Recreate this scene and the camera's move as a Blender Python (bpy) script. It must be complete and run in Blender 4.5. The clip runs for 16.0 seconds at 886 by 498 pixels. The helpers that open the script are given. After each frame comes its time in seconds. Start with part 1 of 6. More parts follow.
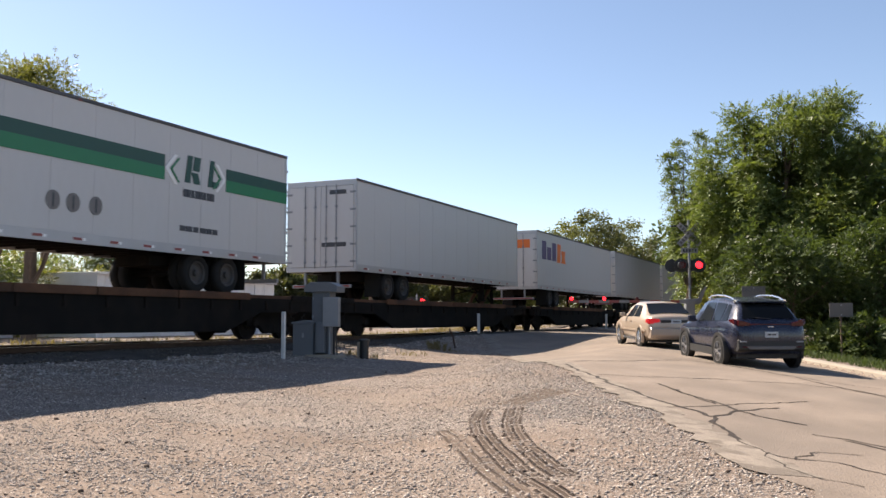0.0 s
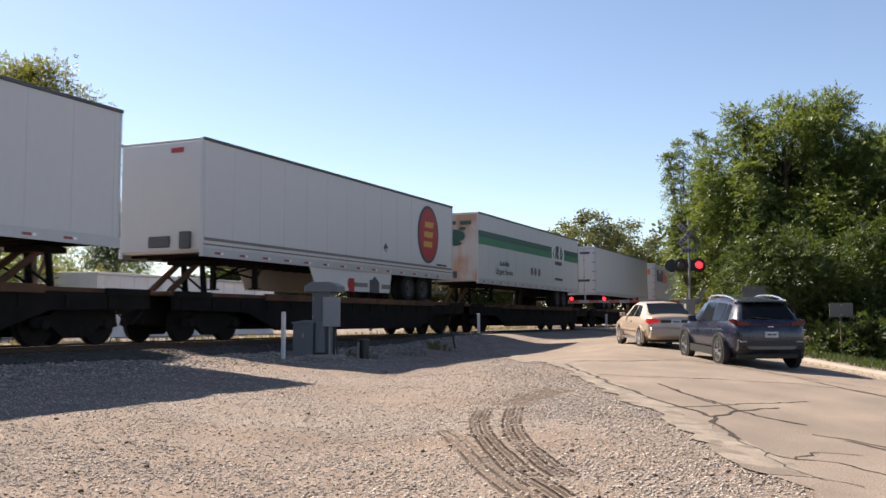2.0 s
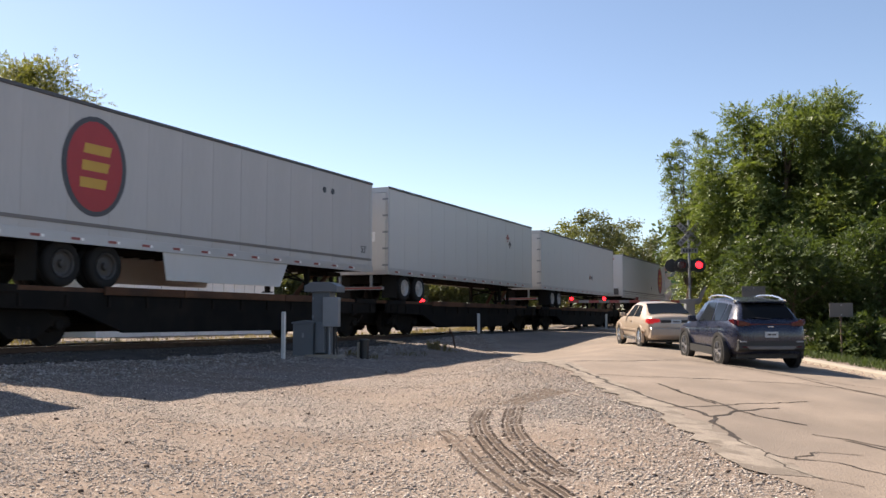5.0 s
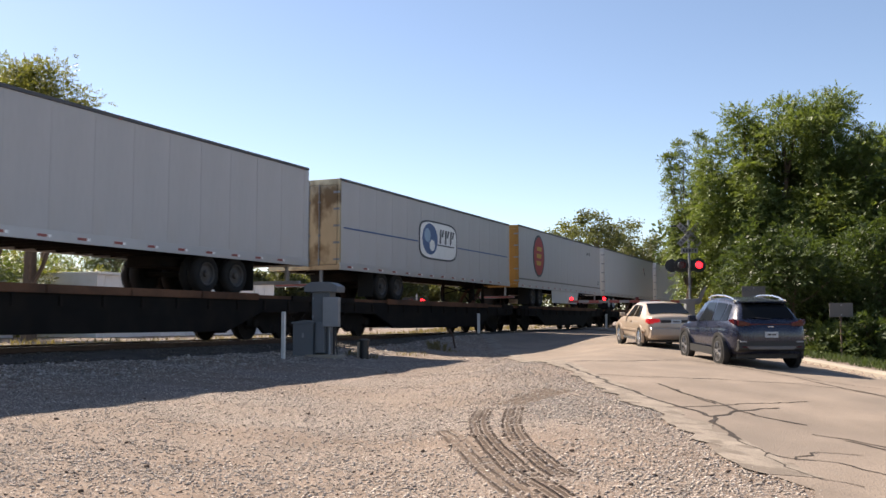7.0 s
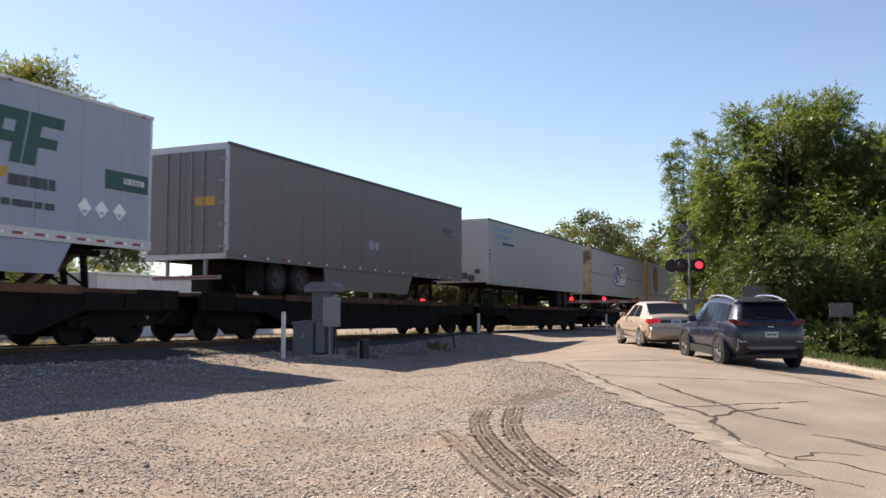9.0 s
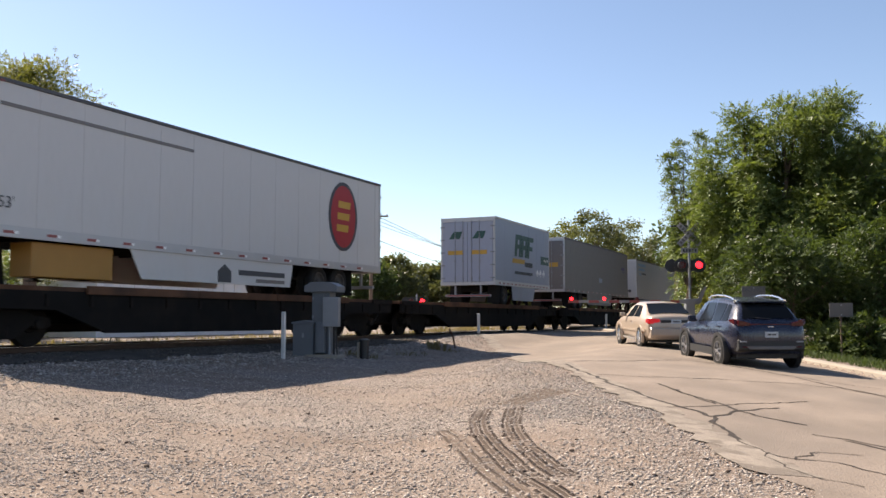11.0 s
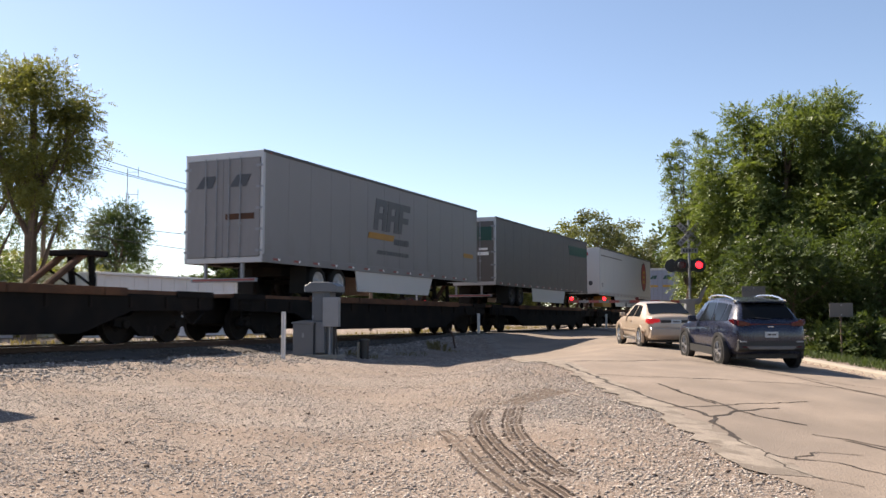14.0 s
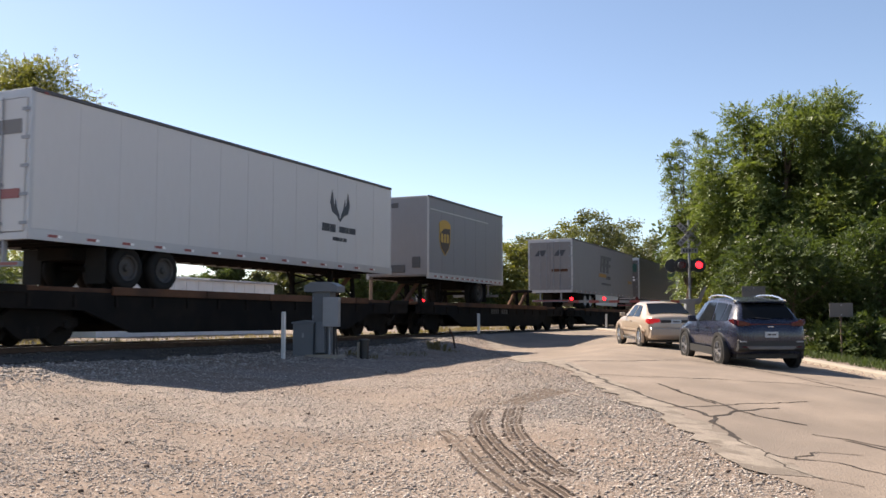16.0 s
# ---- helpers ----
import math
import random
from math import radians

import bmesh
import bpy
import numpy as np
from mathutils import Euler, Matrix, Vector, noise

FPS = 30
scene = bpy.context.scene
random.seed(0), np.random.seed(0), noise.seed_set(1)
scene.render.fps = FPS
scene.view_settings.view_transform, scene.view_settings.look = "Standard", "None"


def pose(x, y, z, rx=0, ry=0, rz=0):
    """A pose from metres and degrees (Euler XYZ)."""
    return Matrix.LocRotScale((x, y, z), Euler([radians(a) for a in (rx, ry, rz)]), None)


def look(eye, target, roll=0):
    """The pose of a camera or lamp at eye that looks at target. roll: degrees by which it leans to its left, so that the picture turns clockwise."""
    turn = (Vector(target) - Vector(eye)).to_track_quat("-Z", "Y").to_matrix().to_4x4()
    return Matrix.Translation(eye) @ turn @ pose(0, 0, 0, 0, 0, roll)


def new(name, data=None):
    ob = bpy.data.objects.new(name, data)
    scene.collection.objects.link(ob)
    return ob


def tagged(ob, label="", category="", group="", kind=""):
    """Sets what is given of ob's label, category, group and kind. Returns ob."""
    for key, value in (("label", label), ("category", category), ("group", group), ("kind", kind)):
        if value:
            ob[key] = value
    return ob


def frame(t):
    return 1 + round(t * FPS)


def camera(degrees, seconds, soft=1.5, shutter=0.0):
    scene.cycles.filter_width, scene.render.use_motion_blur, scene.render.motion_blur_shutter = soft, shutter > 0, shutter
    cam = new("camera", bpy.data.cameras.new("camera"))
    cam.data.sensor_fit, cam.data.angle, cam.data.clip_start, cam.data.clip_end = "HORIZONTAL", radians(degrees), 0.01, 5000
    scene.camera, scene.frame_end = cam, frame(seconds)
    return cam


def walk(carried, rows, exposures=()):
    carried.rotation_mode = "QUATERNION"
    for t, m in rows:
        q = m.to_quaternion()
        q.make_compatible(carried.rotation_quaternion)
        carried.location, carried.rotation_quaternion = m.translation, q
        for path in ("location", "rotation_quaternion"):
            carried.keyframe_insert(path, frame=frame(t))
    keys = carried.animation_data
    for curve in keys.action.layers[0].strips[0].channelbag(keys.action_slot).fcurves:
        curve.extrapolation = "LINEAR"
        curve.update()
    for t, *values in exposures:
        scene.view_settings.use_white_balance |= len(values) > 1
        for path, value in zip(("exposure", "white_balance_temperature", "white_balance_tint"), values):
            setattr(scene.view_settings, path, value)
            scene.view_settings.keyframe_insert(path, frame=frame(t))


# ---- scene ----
# ---- camera ----
EYE = (16.63, 0.0, 1.45)
cam = camera(51.37, 16.0, soft=1.5, shutter=0.12)
STAND = pose(*EYE, 90 + 4.42, 0, 24.09)
walk(cam, [(0.0, STAND), (16.0, STAND)], [(0.0, 1.26, 7100, 13.5), (16.0, 1.26, 7100, 13.5)])

# ---- light ----
SUN_TO = Vector((-0.735, 0.19, 0.70)).normalized()      # towards the sun, over the train
sun = new("sun", bpy.data.lights.new("sun", "SUN"))
sun.data.energy, sun.data.angle, sun.data.color = 5.0, radians(0.53), (1.0, 0.93, 0.82)
sun.matrix_world = look((0, 0, 40), Vector((0, 0, 40)) - SUN_TO)
world = bpy.data.worlds.new("sky")
scene.world = world
world.use_nodes = True
_n = world.node_tree.nodes
_sky = _n.new("ShaderNodeTexSky")
_sky.sky_type, _sky.sun_disc = "NISHITA", False
_sky.sun_elevation = math.asin(SUN_TO.z)
_sky.sun_rotation = math.atan2(SUN_TO.x, SUN_TO.y)
_sky.air_density, _sky.dust_density, _sky.ozone_density = 0.8, 0.3, 1.6
_n["Background"].inputs["Strength"].default_value = 0.081
world.node_tree.links.new(_sky.outputs[0], _n["Background"].inputs["Color"])


# ---- materials ----
def mat(name, base, rough=0.6, metal=0.0, vary=0.12, scale=3.0, grain=40.0, bump=0.0, dirt=None, dirt_amount=0.0,
        dirt_scale=1.2, stretch=(1, 1, 1), island=0.0, each=0.0, spec=0.5, dirt_edge=(0.45, 0.7)):
    """A procedural surface: base colour, broad and fine variation, dirt, relief."""
    m = bpy.data.materials.new(name)
    m.use_nodes = True
    nt = m.node_tree
    nd, ln = nt.nodes, nt.links
    b = nd["Principled BSDF"]
    b.inputs["Roughness"].default_value, b.inputs["Metallic"].default_value = rough, metal
    b.inputs["Specular IOR Level"].default_value = spec
    tc = nd.new("ShaderNodeTexCoord")
    mp = nd.new("ShaderNodeMapping")
    mp.inputs["Scale"].default_value = stretch
    ln.new(tc.outputs["Object"], mp.inputs["Vector"])

    def noise_tex(s, detail=4.0):
        t = nd.new("ShaderNodeTexNoise")
        t.inputs["Scale"].default_value, t.inputs["Detail"].default_value = s, detail
        ln.new(mp.outputs[0], t.inputs["Vector"])
        return t

    def mathn(op, a, c):
        k = nd.new("ShaderNodeMath")
        k.operation = op
        for i, v in enumerate((a, c)):
            if isinstance(v, (int, float)):
                k.inputs[i].default_value = v
            else:
                ln.new(v, k.inputs[i])
        return k.outputs[0]

    broad, fine = noise_tex(scale), noise_tex(grain, 2.0)
    f = mathn("ADD", mathn("MULTIPLY", mathn("SUBTRACT", broad.outputs[0], 0.5), vary * 2.4),
              mathn("MULTIPLY", mathn("SUBTRACT", fine.outputs[0], 0.5), vary * 1.6))
    if island:
        g = nd.new("ShaderNodeNewGeometry")
        f = mathn("ADD", f, mathn("MULTIPLY", mathn("SUBTRACT", g.outputs["Random Per Island"], 0.5), island))
    if each:
        o = nd.new("ShaderNodeObjectInfo")
        f = mathn("ADD", f, mathn("MULTIPLY", mathn("SUBTRACT", o.outputs["Random"], 0.5), each))
    f = mathn("ADD", f, 1.0)
    sc = nd.new("ShaderNodeVectorMath")
    sc.operation = "SCALE"
    sc.inputs[0].default_value = base
    ln.new(f, sc.inputs["Scale"])
    col = sc.outputs[0]
    if dirt:
        dn = noise_tex(dirt_scale, 6.0)
        r = nd.new("ShaderNodeMapRange")
        r.inputs["From Min"].default_value, r.inputs["From Max"].default_value = dirt_edge
        r.inputs["To Max"].default_value = dirt_amount
        ln.new(dn.outputs[0], r.inputs["Value"])
        mx = nd.new("ShaderNodeMix")
        mx.data_type = "RGBA"
        ln.new(r.outputs[0], mx.inputs["Factor"])
        ln.new(col, mx.inputs["A"])
        mx.inputs["B"].default_value = (*dirt, 1)
        col = mx.outputs["Result"]
    ln.new(col, b.inputs["Base Color"])
    ln.new(mathn("ADD", rough, mathn("MULTIPLY", mathn("SUBTRACT", fine.outputs[0], 0.5), 0.25)), b.inputs["Roughness"])
    if bump:
        bp = nd.new("ShaderNodeBump")
        bp.inputs["Strength"].default_value, bp.inputs["Distance"].default_value = 0.7, bump
        ln.new(fine.outputs[0], bp.inputs["Height"])
        ln.new(bp.outputs[0], b.inputs["Normal"])
    return m


def glow(name, base, strength, emit=None):
    m = mat(name, base, 0.35, vary=0.03)
    b = m.node_tree.nodes["Principled BSDF"]
    b.inputs["Emission Color"].default_value = (*(emit or base), 1)
    b.inputs["Emission Strength"].default_value = strength
    return m


def leaf_mat(name, base, island=0.7):
    m = mat(name, base, 0.5, vary=0.25, scale=0.35, grain=3.0, island=island, spec=0.3)
    nt = m.node_tree
    b = nt.nodes["Principled BSDF"]
    tr = nt.nodes.new("ShaderNodeBsdfTranslucent")
    tr.inputs["Color"].default_value = (base[0] * 1.5, base[1] * 1.5, base[2] * 0.7, 1)
    mix = nt.nodes.new("ShaderNodeMixShader")
    mix.inputs[0].default_value = 0.36
    nt.links.new(b.outputs[0], mix.inputs[1])
    nt.links.new(tr.outputs[0], mix.inputs[2])
    nt.links.new(mix.outputs[0], nt.nodes["Material Output"].inputs["Surface"])
    return m


def gravel_mat(name, dirt, stone, bump=0.011):
    """Compacted dirt with embedded pebbles of two sizes, in drifts drawn out along the drive."""
    m = mat(name, dirt, 0.95, vary=0.32, scale=1.6, grain=26.0, spec=0.15)
    nt = m.node_tree
    nd, ln = nt.nodes, nt.links
    b = nd["Principled BSDF"]
    base = b.inputs["Base Color"].links[0].from_socket
    tc = nd.new("ShaderNodeTexCoord")

    def math2(op, a, c, clamp=False):
        k = nd.new("ShaderNodeMath")
        k.operation, k.use_clamp = op, clamp
        for i, v in enumerate((a, c)):
            if isinstance(v, (int, float)):
                k.inputs[i].default_value = v
            else:
                ln.new(v, k.inputs[i])
        return k.outputs[0]

    mp = nd.new("ShaderNodeMapping")
    mp.inputs["Rotation"].default_value = (0, 0, radians(-30))
    mp.inputs["Scale"].default_value = (0.16, 0.75, 1)
    ln.new(tc.outputs["Object"], mp.inputs["Vector"])
    drift = nd.new("ShaderNodeTexNoise")
    drift.inputs["Scale"].default_value, drift.inputs["Detail"].default_value = 1.0, 5.0
    ln.new(mp.outputs[0], drift.inputs["Vector"])
    col, height = base, None
    for scale, lo, hi in ((100.0, 0.36, 0.66), (52.0, 0.44, 0.80)):
        v = nd.new("ShaderNodeTexVoronoi")
        v.inputs["Scale"].default_value = scale
        ln.new(tc.outputs["Object"], v.inputs["Vector"])
        sep = nd.new("ShaderNodeSeparateColor")
        ln.new(v.outputs["Color"], sep.inputs[0])
        r = nd.new("ShaderNodeMapRange")
        r.inputs["From Min"].default_value, r.inputs["From Max"].default_value = lo, hi
        r.inputs["To Min"].default_value, r.inputs["To Max"].default_value = 0.10, 0.85
        ln.new(drift.outputs[0], r.inputs["Value"])
        there = math2("LESS_THAN", sep.outputs[1], r.outputs[0])
        tone = nd.new("ShaderNodeVectorMath")
        tone.operation = "SCALE"
        tone.inputs[0].default_value = stone
        ln.new(math2("ADD", math2("MULTIPLY", math2("POWER", sep.outputs[0], 1.6), 1.9), 0.34), tone.inputs["Scale"])
        mx = nd.new("ShaderNodeMix")
        mx.data_type = "RGBA"
        ln.new(math2("MULTIPLY", there, 0.8), mx.inputs["Factor"])
        ln.new(col, mx.inputs["A"])
        ln.new(tone.outputs[0], mx.inputs["B"])
        col = mx.outputs["Result"]
        h = math2("MULTIPLY", math2("MULTIPLY", math2("SUBTRACT", 0.75, v.outputs["Distance"]), there), 44.0 / scale)
        height = h if height is None else math2("ADD", height, h)
    ln.new(col, b.inputs["Base Color"])
    bp = nd.new("ShaderNodeBump")
    bp.inputs["Strength"].default_value, bp.inputs["Distance"].default_value = 0.9, bump
    ln.new(height, bp.inputs["Height"])
    ln.new(bp.outputs[0], b.inputs["Normal"])
    return m


GRAVEL = gravel_mat("gravel", (0.190, 0.143, 0.113), (0.203, 0.173, 0.153))
# Dirty ballast tone, made darker still to deepen the shade under the train.
TRACKBED = mat("dirty_shaded_track_bed", (0.078, 0.068, 0.061), 0.95, vary=0.4, scale=1.5, grain=40.0, bump=0.03, spec=0.12)
STONE = mat("gravel_stone", (0.37, 0.32, 0.28), 0.9, vary=0.2, scale=4.0, grain=30.0, island=1.0, spec=0.25)
GREYSTONE = mat("grey_crushed_stone", (0.30, 0.268, 0.244), 0.9, vary=0.2, scale=4.0, grain=30.0, island=1.2, spec=0.25)
BALLAST = mat("ballast_stone", (0.10, 0.088, 0.078), 0.95, vary=0.2, scale=3.0, grain=30.0, island=0.8, spec=0.2)
CONCRETE_ROAD = mat("worn_concrete", (0.218, 0.176, 0.144), 0.9, vary=0.34, scale=0.9, grain=48.0, bump=0.012,
                    dirt=(0.15, 0.125, 0.106), dirt_amount=0.6, dirt_scale=0.55, stretch=(1, 0.6, 1), spec=0.2, dirt_edge=(0.45, 0.68))
CRUMBLED = mat("crumbled_concrete", (0.245, 0.208, 0.174), 0.95, vary=0.4, scale=3.0, grain=38.0, bump=0.014, dirt=(0.15, 0.125, 0.105),
               dirt_amount=0.8, dirt_scale=3.5, spec=0.15, dirt_edge=(0.50, 0.60))
ASPHALT = mat("asphalt", (0.055, 0.052, 0.049), 0.9, vary=0.2, scale=1.0, grain=60.0, bump=0.004, spec=0.25)
TAR = mat("tar_seal", (0.046, 0.037, 0.031), 0.8, vary=0.25, scale=5.0, spec=0.2)
CONCRETE = mat("kerb_concrete", (0.29, 0.25, 0.205), 0.9, vary=0.15, scale=2.0, grain=50.0, bump=0.004)
WHITE = mat("white_paint", (0.52, 0.52, 0.52), 0.42, vary=0.04, scale=1.0, grain=9.0, dirt=(0.50, 0.47, 0.43),
            dirt_amount=0.35, dirt_scale=0.8, stretch=(1, 0.9, 0.35), bump=0.003)
WHITE_WORN = mat("worn_white_paint", (0.42, 0.415, 0.415), 0.5, vary=0.07, scale=0.8, grain=9.0, dirt=(0.40, 0.36, 0.32),
                 dirt_amount=0.45, dirt_scale=1.0, stretch=(1, 1.2, 0.3), bump=0.003)
MIDGREY = mat("weathered_grey_panel", (0.215, 0.21, 0.222), 0.5, vary=0.07, scale=1.0, grain=8.0, dirt=(0.19, 0.18, 0.175),
              dirt_amount=0.5, dirt_scale=0.9, stretch=(1, 1, 0.35))
GREYSIDE = mat("aged_grey_panel", (0.165, 0.153, 0.148), 0.5, metal=0.1, vary=0.08, scale=1.0, grain=8.0, dirt=(0.13, 0.115, 0.105),
               dirt_amount=0.5, dirt_scale=0.9, stretch=(1, 1, 0.35))
AGEDDARK = mat("dark_aged_grey_panel", (0.108, 0.099, 0.096), 0.5, metal=0.1, vary=0.1, scale=1.0, grain=8.0, dirt=(0.085, 0.074, 0.067),
               dirt_amount=0.6, dirt_scale=0.9, stretch=(1, 1, 0.35), bump=0.003)
FLOWGREY = mat("pale_blue_grey_panel", (0.29, 0.325, 0.41), 0.45, vary=0.06, scale=1.0, grain=8.0, dirt=(0.24, 0.25, 0.28),
               dirt_amount=0.4, dirt_scale=0.9, stretch=(1, 1, 0.35))
RUSTY = mat("rust_streaked_white", (0.45, 0.42, 0.40), 0.5, vary=0.08, scale=1.5, grain=12.0, dirt=(0.40, 0.20, 0.11),
            dirt_amount=0.9, dirt_scale=1.3, stretch=(1, 1, 0.5), dirt_edge=(0.42, 0.6))
DULLGREY = mat("dull_grey_panel", (0.205, 0.198, 0.202), 0.5, vary=0.08, scale=1.0, grain=8.0, dirt=(0.15, 0.138, 0.13),
               dirt_amount=0.55, dirt_scale=0.9, stretch=(1, 1, 0.35), bump=0.003)
INK_FADED = mat("faded_dark_lettering", (0.085, 0.085, 0.09), 0.5, vary=0.12)
ALU = mat("aluminium_rail", (0.45, 0.45, 0.46), 0.5, metal=0.5, vary=0.08, scale=2.0)
# Gold base colour paints in the sunlit ground's reflection; brown patches are stains.
STEEL_SHINY = mat("stained_steel_gold_reflection", (0.50, 0.40, 0.27), 0.36, metal=0.7, vary=0.12, scale=2.0, dirt=(0.13, 0.075, 0.035), dirt_amount=0.85,
                   dirt_scale=1.1, stretch=(1, 1, 0.7), dirt_edge=(0.50, 0.60))
RAILTOP = mat("worn_rail_head", (0.62, 0.60, 0.58), 0.22, metal=1.0, vary=0.06, scale=2.0)
DARKRAIL = mat("dark_trim", (0.06, 0.06, 0.065), 0.5, vary=0.1)
BLACKSTEEL = mat("sooty_black_steel", (0.011, 0.010, 0.0095), 0.9, vary=0.3, scale=2.0, grain=25.0, dirt=(0.024, 0.018, 0.014),
                 dirt_amount=0.5, dirt_scale=1.5, spec=0.12)
RUSTDECK = mat("rusty_brown_deck", (0.12, 0.062, 0.038), 0.9, vary=0.3, scale=1.5, grain=20.0, dirt=(0.045, 0.032, 0.026),
               dirt_amount=0.85, dirt_scale=0.9, each=0.5, spec=0.12)
INKPALE = mat("worn_pale_lettering", (0.055, 0.05, 0.046), 0.7, vary=0.3, scale=12.0)
SOOT = mat("sooty_wheel_iron", (0.019, 0.016, 0.014), 0.9, vary=0.3, scale=4.0, grain=40.0, spec=0.12)
RUST = mat("rusty_iron", (0.08, 0.05, 0.036), 0.85, vary=0.25, scale=4.0, grain=40.0, spec=0.2)
RUBBER = mat("tyre_rubber", (0.013, 0.0125, 0.012), 0.85, vary=0.2, scale=6.0, spec=0.3)
RIM = mat("white_steel_rim", (0.40, 0.40, 0.40), 0.45, vary=0.08, dirt=(0.3, 0.27, 0.24), dirt_amount=0.5, dirt_scale=5.0)
RIM_DARK = mat("sooty_wheel_rim", (0.045, 0.041, 0.038), 0.6, vary=0.15, dirt=(0.04, 0.034, 0.03), dirt_amount=0.7, dirt_scale=5.0)
GREEN = mat("green_stripe", (0.012, 0.17, 0.075), 0.45, vary=0.06)
GREEN_DARK = mat("dark_green_stripe", (0.012, 0.065, 0.05), 0.45, vary=0.06)
INK = mat("dark_lettering", (0.045, 0.05, 0.06), 0.5, vary=0.08)
BLUE = mat("blue_print", (0.06, 0.11, 0.24), 0.5, vary=0.1)
BLUEFADE = mat("faded_blue_print", (0.26, 0.38, 0.52), 0.5, vary=0.1)
PURPLE = mat("purple_print", (0.08, 0.055, 0.15), 0.5, vary=0.08)
ORANGE = mat("orange_print", (0.75, 0.17, 0.03), 0.5, vary=0.08)
YELLOW = mat("yellow_print", (0.48, 0.28, 0.04), 0.5, vary=0.08)
RED = mat("red_print", (0.33, 0.018, 0.025), 0.45, vary=0.08)
BROWN = mat("brown_print", (0.055, 0.03, 0.018), 0.5, vary=0.08)
REDTAPE = mat("red_reflective_tape", (0.24, 0.045, 0.04), 0.35, vary=0.06)
WHITETAPE = mat("white_reflective_tape", (0.78, 0.78, 0.78), 0.3, vary=0.05)
GALV = mat("galvanised_steel", (0.24, 0.25, 0.27), 0.5, metal=0.35, vary=0.1, scale=3.0)
CABINET = mat("weathered_grey_cabinet", (0.115, 0.125, 0.14), 0.5, vary=0.08, scale=2.0)
WHITEPOST = mat("white_marker", (0.62, 0.61, 0.60), 0.5, vary=0.08, dirt=(0.45, 0.4, 0.35), dirt_amount=0.5, dirt_scale=3.0)
BARK = mat("bark", (0.12, 0.09, 0.07), 0.95, vary=0.35, scale=3.0, grain=14.0, bump=0.02, stretch=(1, 1, 0.3), spec=0.1)
WOODPOLE = mat("weathered_wood_pole", (0.17, 0.125, 0.095), 0.9, vary=0.25, scale=3.0, grain=20.0, stretch=(1, 1, 0.15), spec=0.15)
LEAF = leaf_mat("leaf_green", (0.112, 0.146, 0.047))
# Dark leaf tone; on the roadside bushes it stands in for tree shade.
LEAF_DARK = leaf_mat("leaf_dark_and_shaded_green", (0.050, 0.073, 0.024))
LEAF_YELLOW = leaf_mat("leaf_yellow_green", (0.145, 0.150, 0.044))
GRASS = leaf_mat("dry_grass", (0.15, 0.12, 0.065))
# Muted olive with the distance haze mixed into the leaf colour.
LEAF_FAR = leaf_mat("leaf_hazed_olive", (0.092, 0.100, 0.046))
WIRE = mat("black_wire", (0.02, 0.02, 0.02), 0.6, vary=0.05)


# ---- helpers of this scene ----
def part(name, bm, material, parent=None, label="", smooth=False):
    me = bpy.data.meshes.new(name)
    if isinstance(bm, bpy.types.Mesh):
        me = bm
    else:
        bm.to_mesh(me)
        bm.free()
        me.materials.append(material)
        if smooth:
            for p in me.polygons:
                p.use_smooth = True
    ob = new(name, me)
    if parent is not None:
        ob.parent = parent
    if label:
        ob["label"] = label
    return ob


def box(x0, x1, y0, y1, z0, z1, bevel=0.0, bm=None):
    b = bmesh.new()
    r = bmesh.ops.create_cube(b, size=1.0)
    bmesh.ops.scale(b, vec=(x1 - x0, y1 - y0, z1 - z0), verts=b.verts)
    bmesh.ops.translate(b, vec=((x0 + x1) / 2, (y0 + y1) / 2, (z0 + z1) / 2), verts=b.verts)
    if bevel:
        bmesh.ops.bevel(b, geom=b.edges[:], offset=bevel, segments=2, affect="EDGES", profile=0.5)
    return join(bm, b)


def join(bm, b):
    if bm is None:
        return b
    m = bpy.data.meshes.new("tmp")
    b.to_mesh(m)
    b.free()
    bm.from_mesh(m)
    bpy.data.meshes.remove(m)
    return bm


def rod(a, c, r, bm=None, seg=8, r2=None):
    a, c = Vector(a), Vector(c)
    d = c - a
    b = bmesh.new()
    bmesh.ops.create_cone(b, cap_ends=True, segments=seg, radius1=r, radius2=r if r2 is None else r2, depth=d.length)
    m = Matrix.Translation((a + c) / 2) @ d.to_track_quat("Z", "Y").to_matrix().to_4x4()
    bmesh.ops.transform(b, matrix=m, verts=b.verts)
    return join(bm, b)


def spun(profile, seg=24, axis="X", at=(0, 0, 0), bm=None):
    """A turned solid from (radius, along) pairs, about an axis."""
    b = bmesh.new()
    rings = []
    for r, h in profile:
        ring = []
        for i in range(seg):
            a = 2 * math.pi * i / seg
            v = {"X": (h, r * math.cos(a), r * math.sin(a)), "Z": (r * math.cos(a), r * math.sin(a), h),
                 "Y": (r * math.cos(a), h, r * math.sin(a))}[axis]
            ring.append(b.verts.new(Vector(v) + Vector(at)))
        rings.append(ring)
    for p, q in zip(rings, rings[1:]):
        for i in range(seg):
            b.faces.new((p[i], p[(i + 1) % seg], q[(i + 1) % seg], q[i]))
    b.faces.new(rings[0])
    b.faces.new(rings[-1])
    bmesh.ops.recalc_face_normals(b, faces=b.faces)
    return join(bm, b)


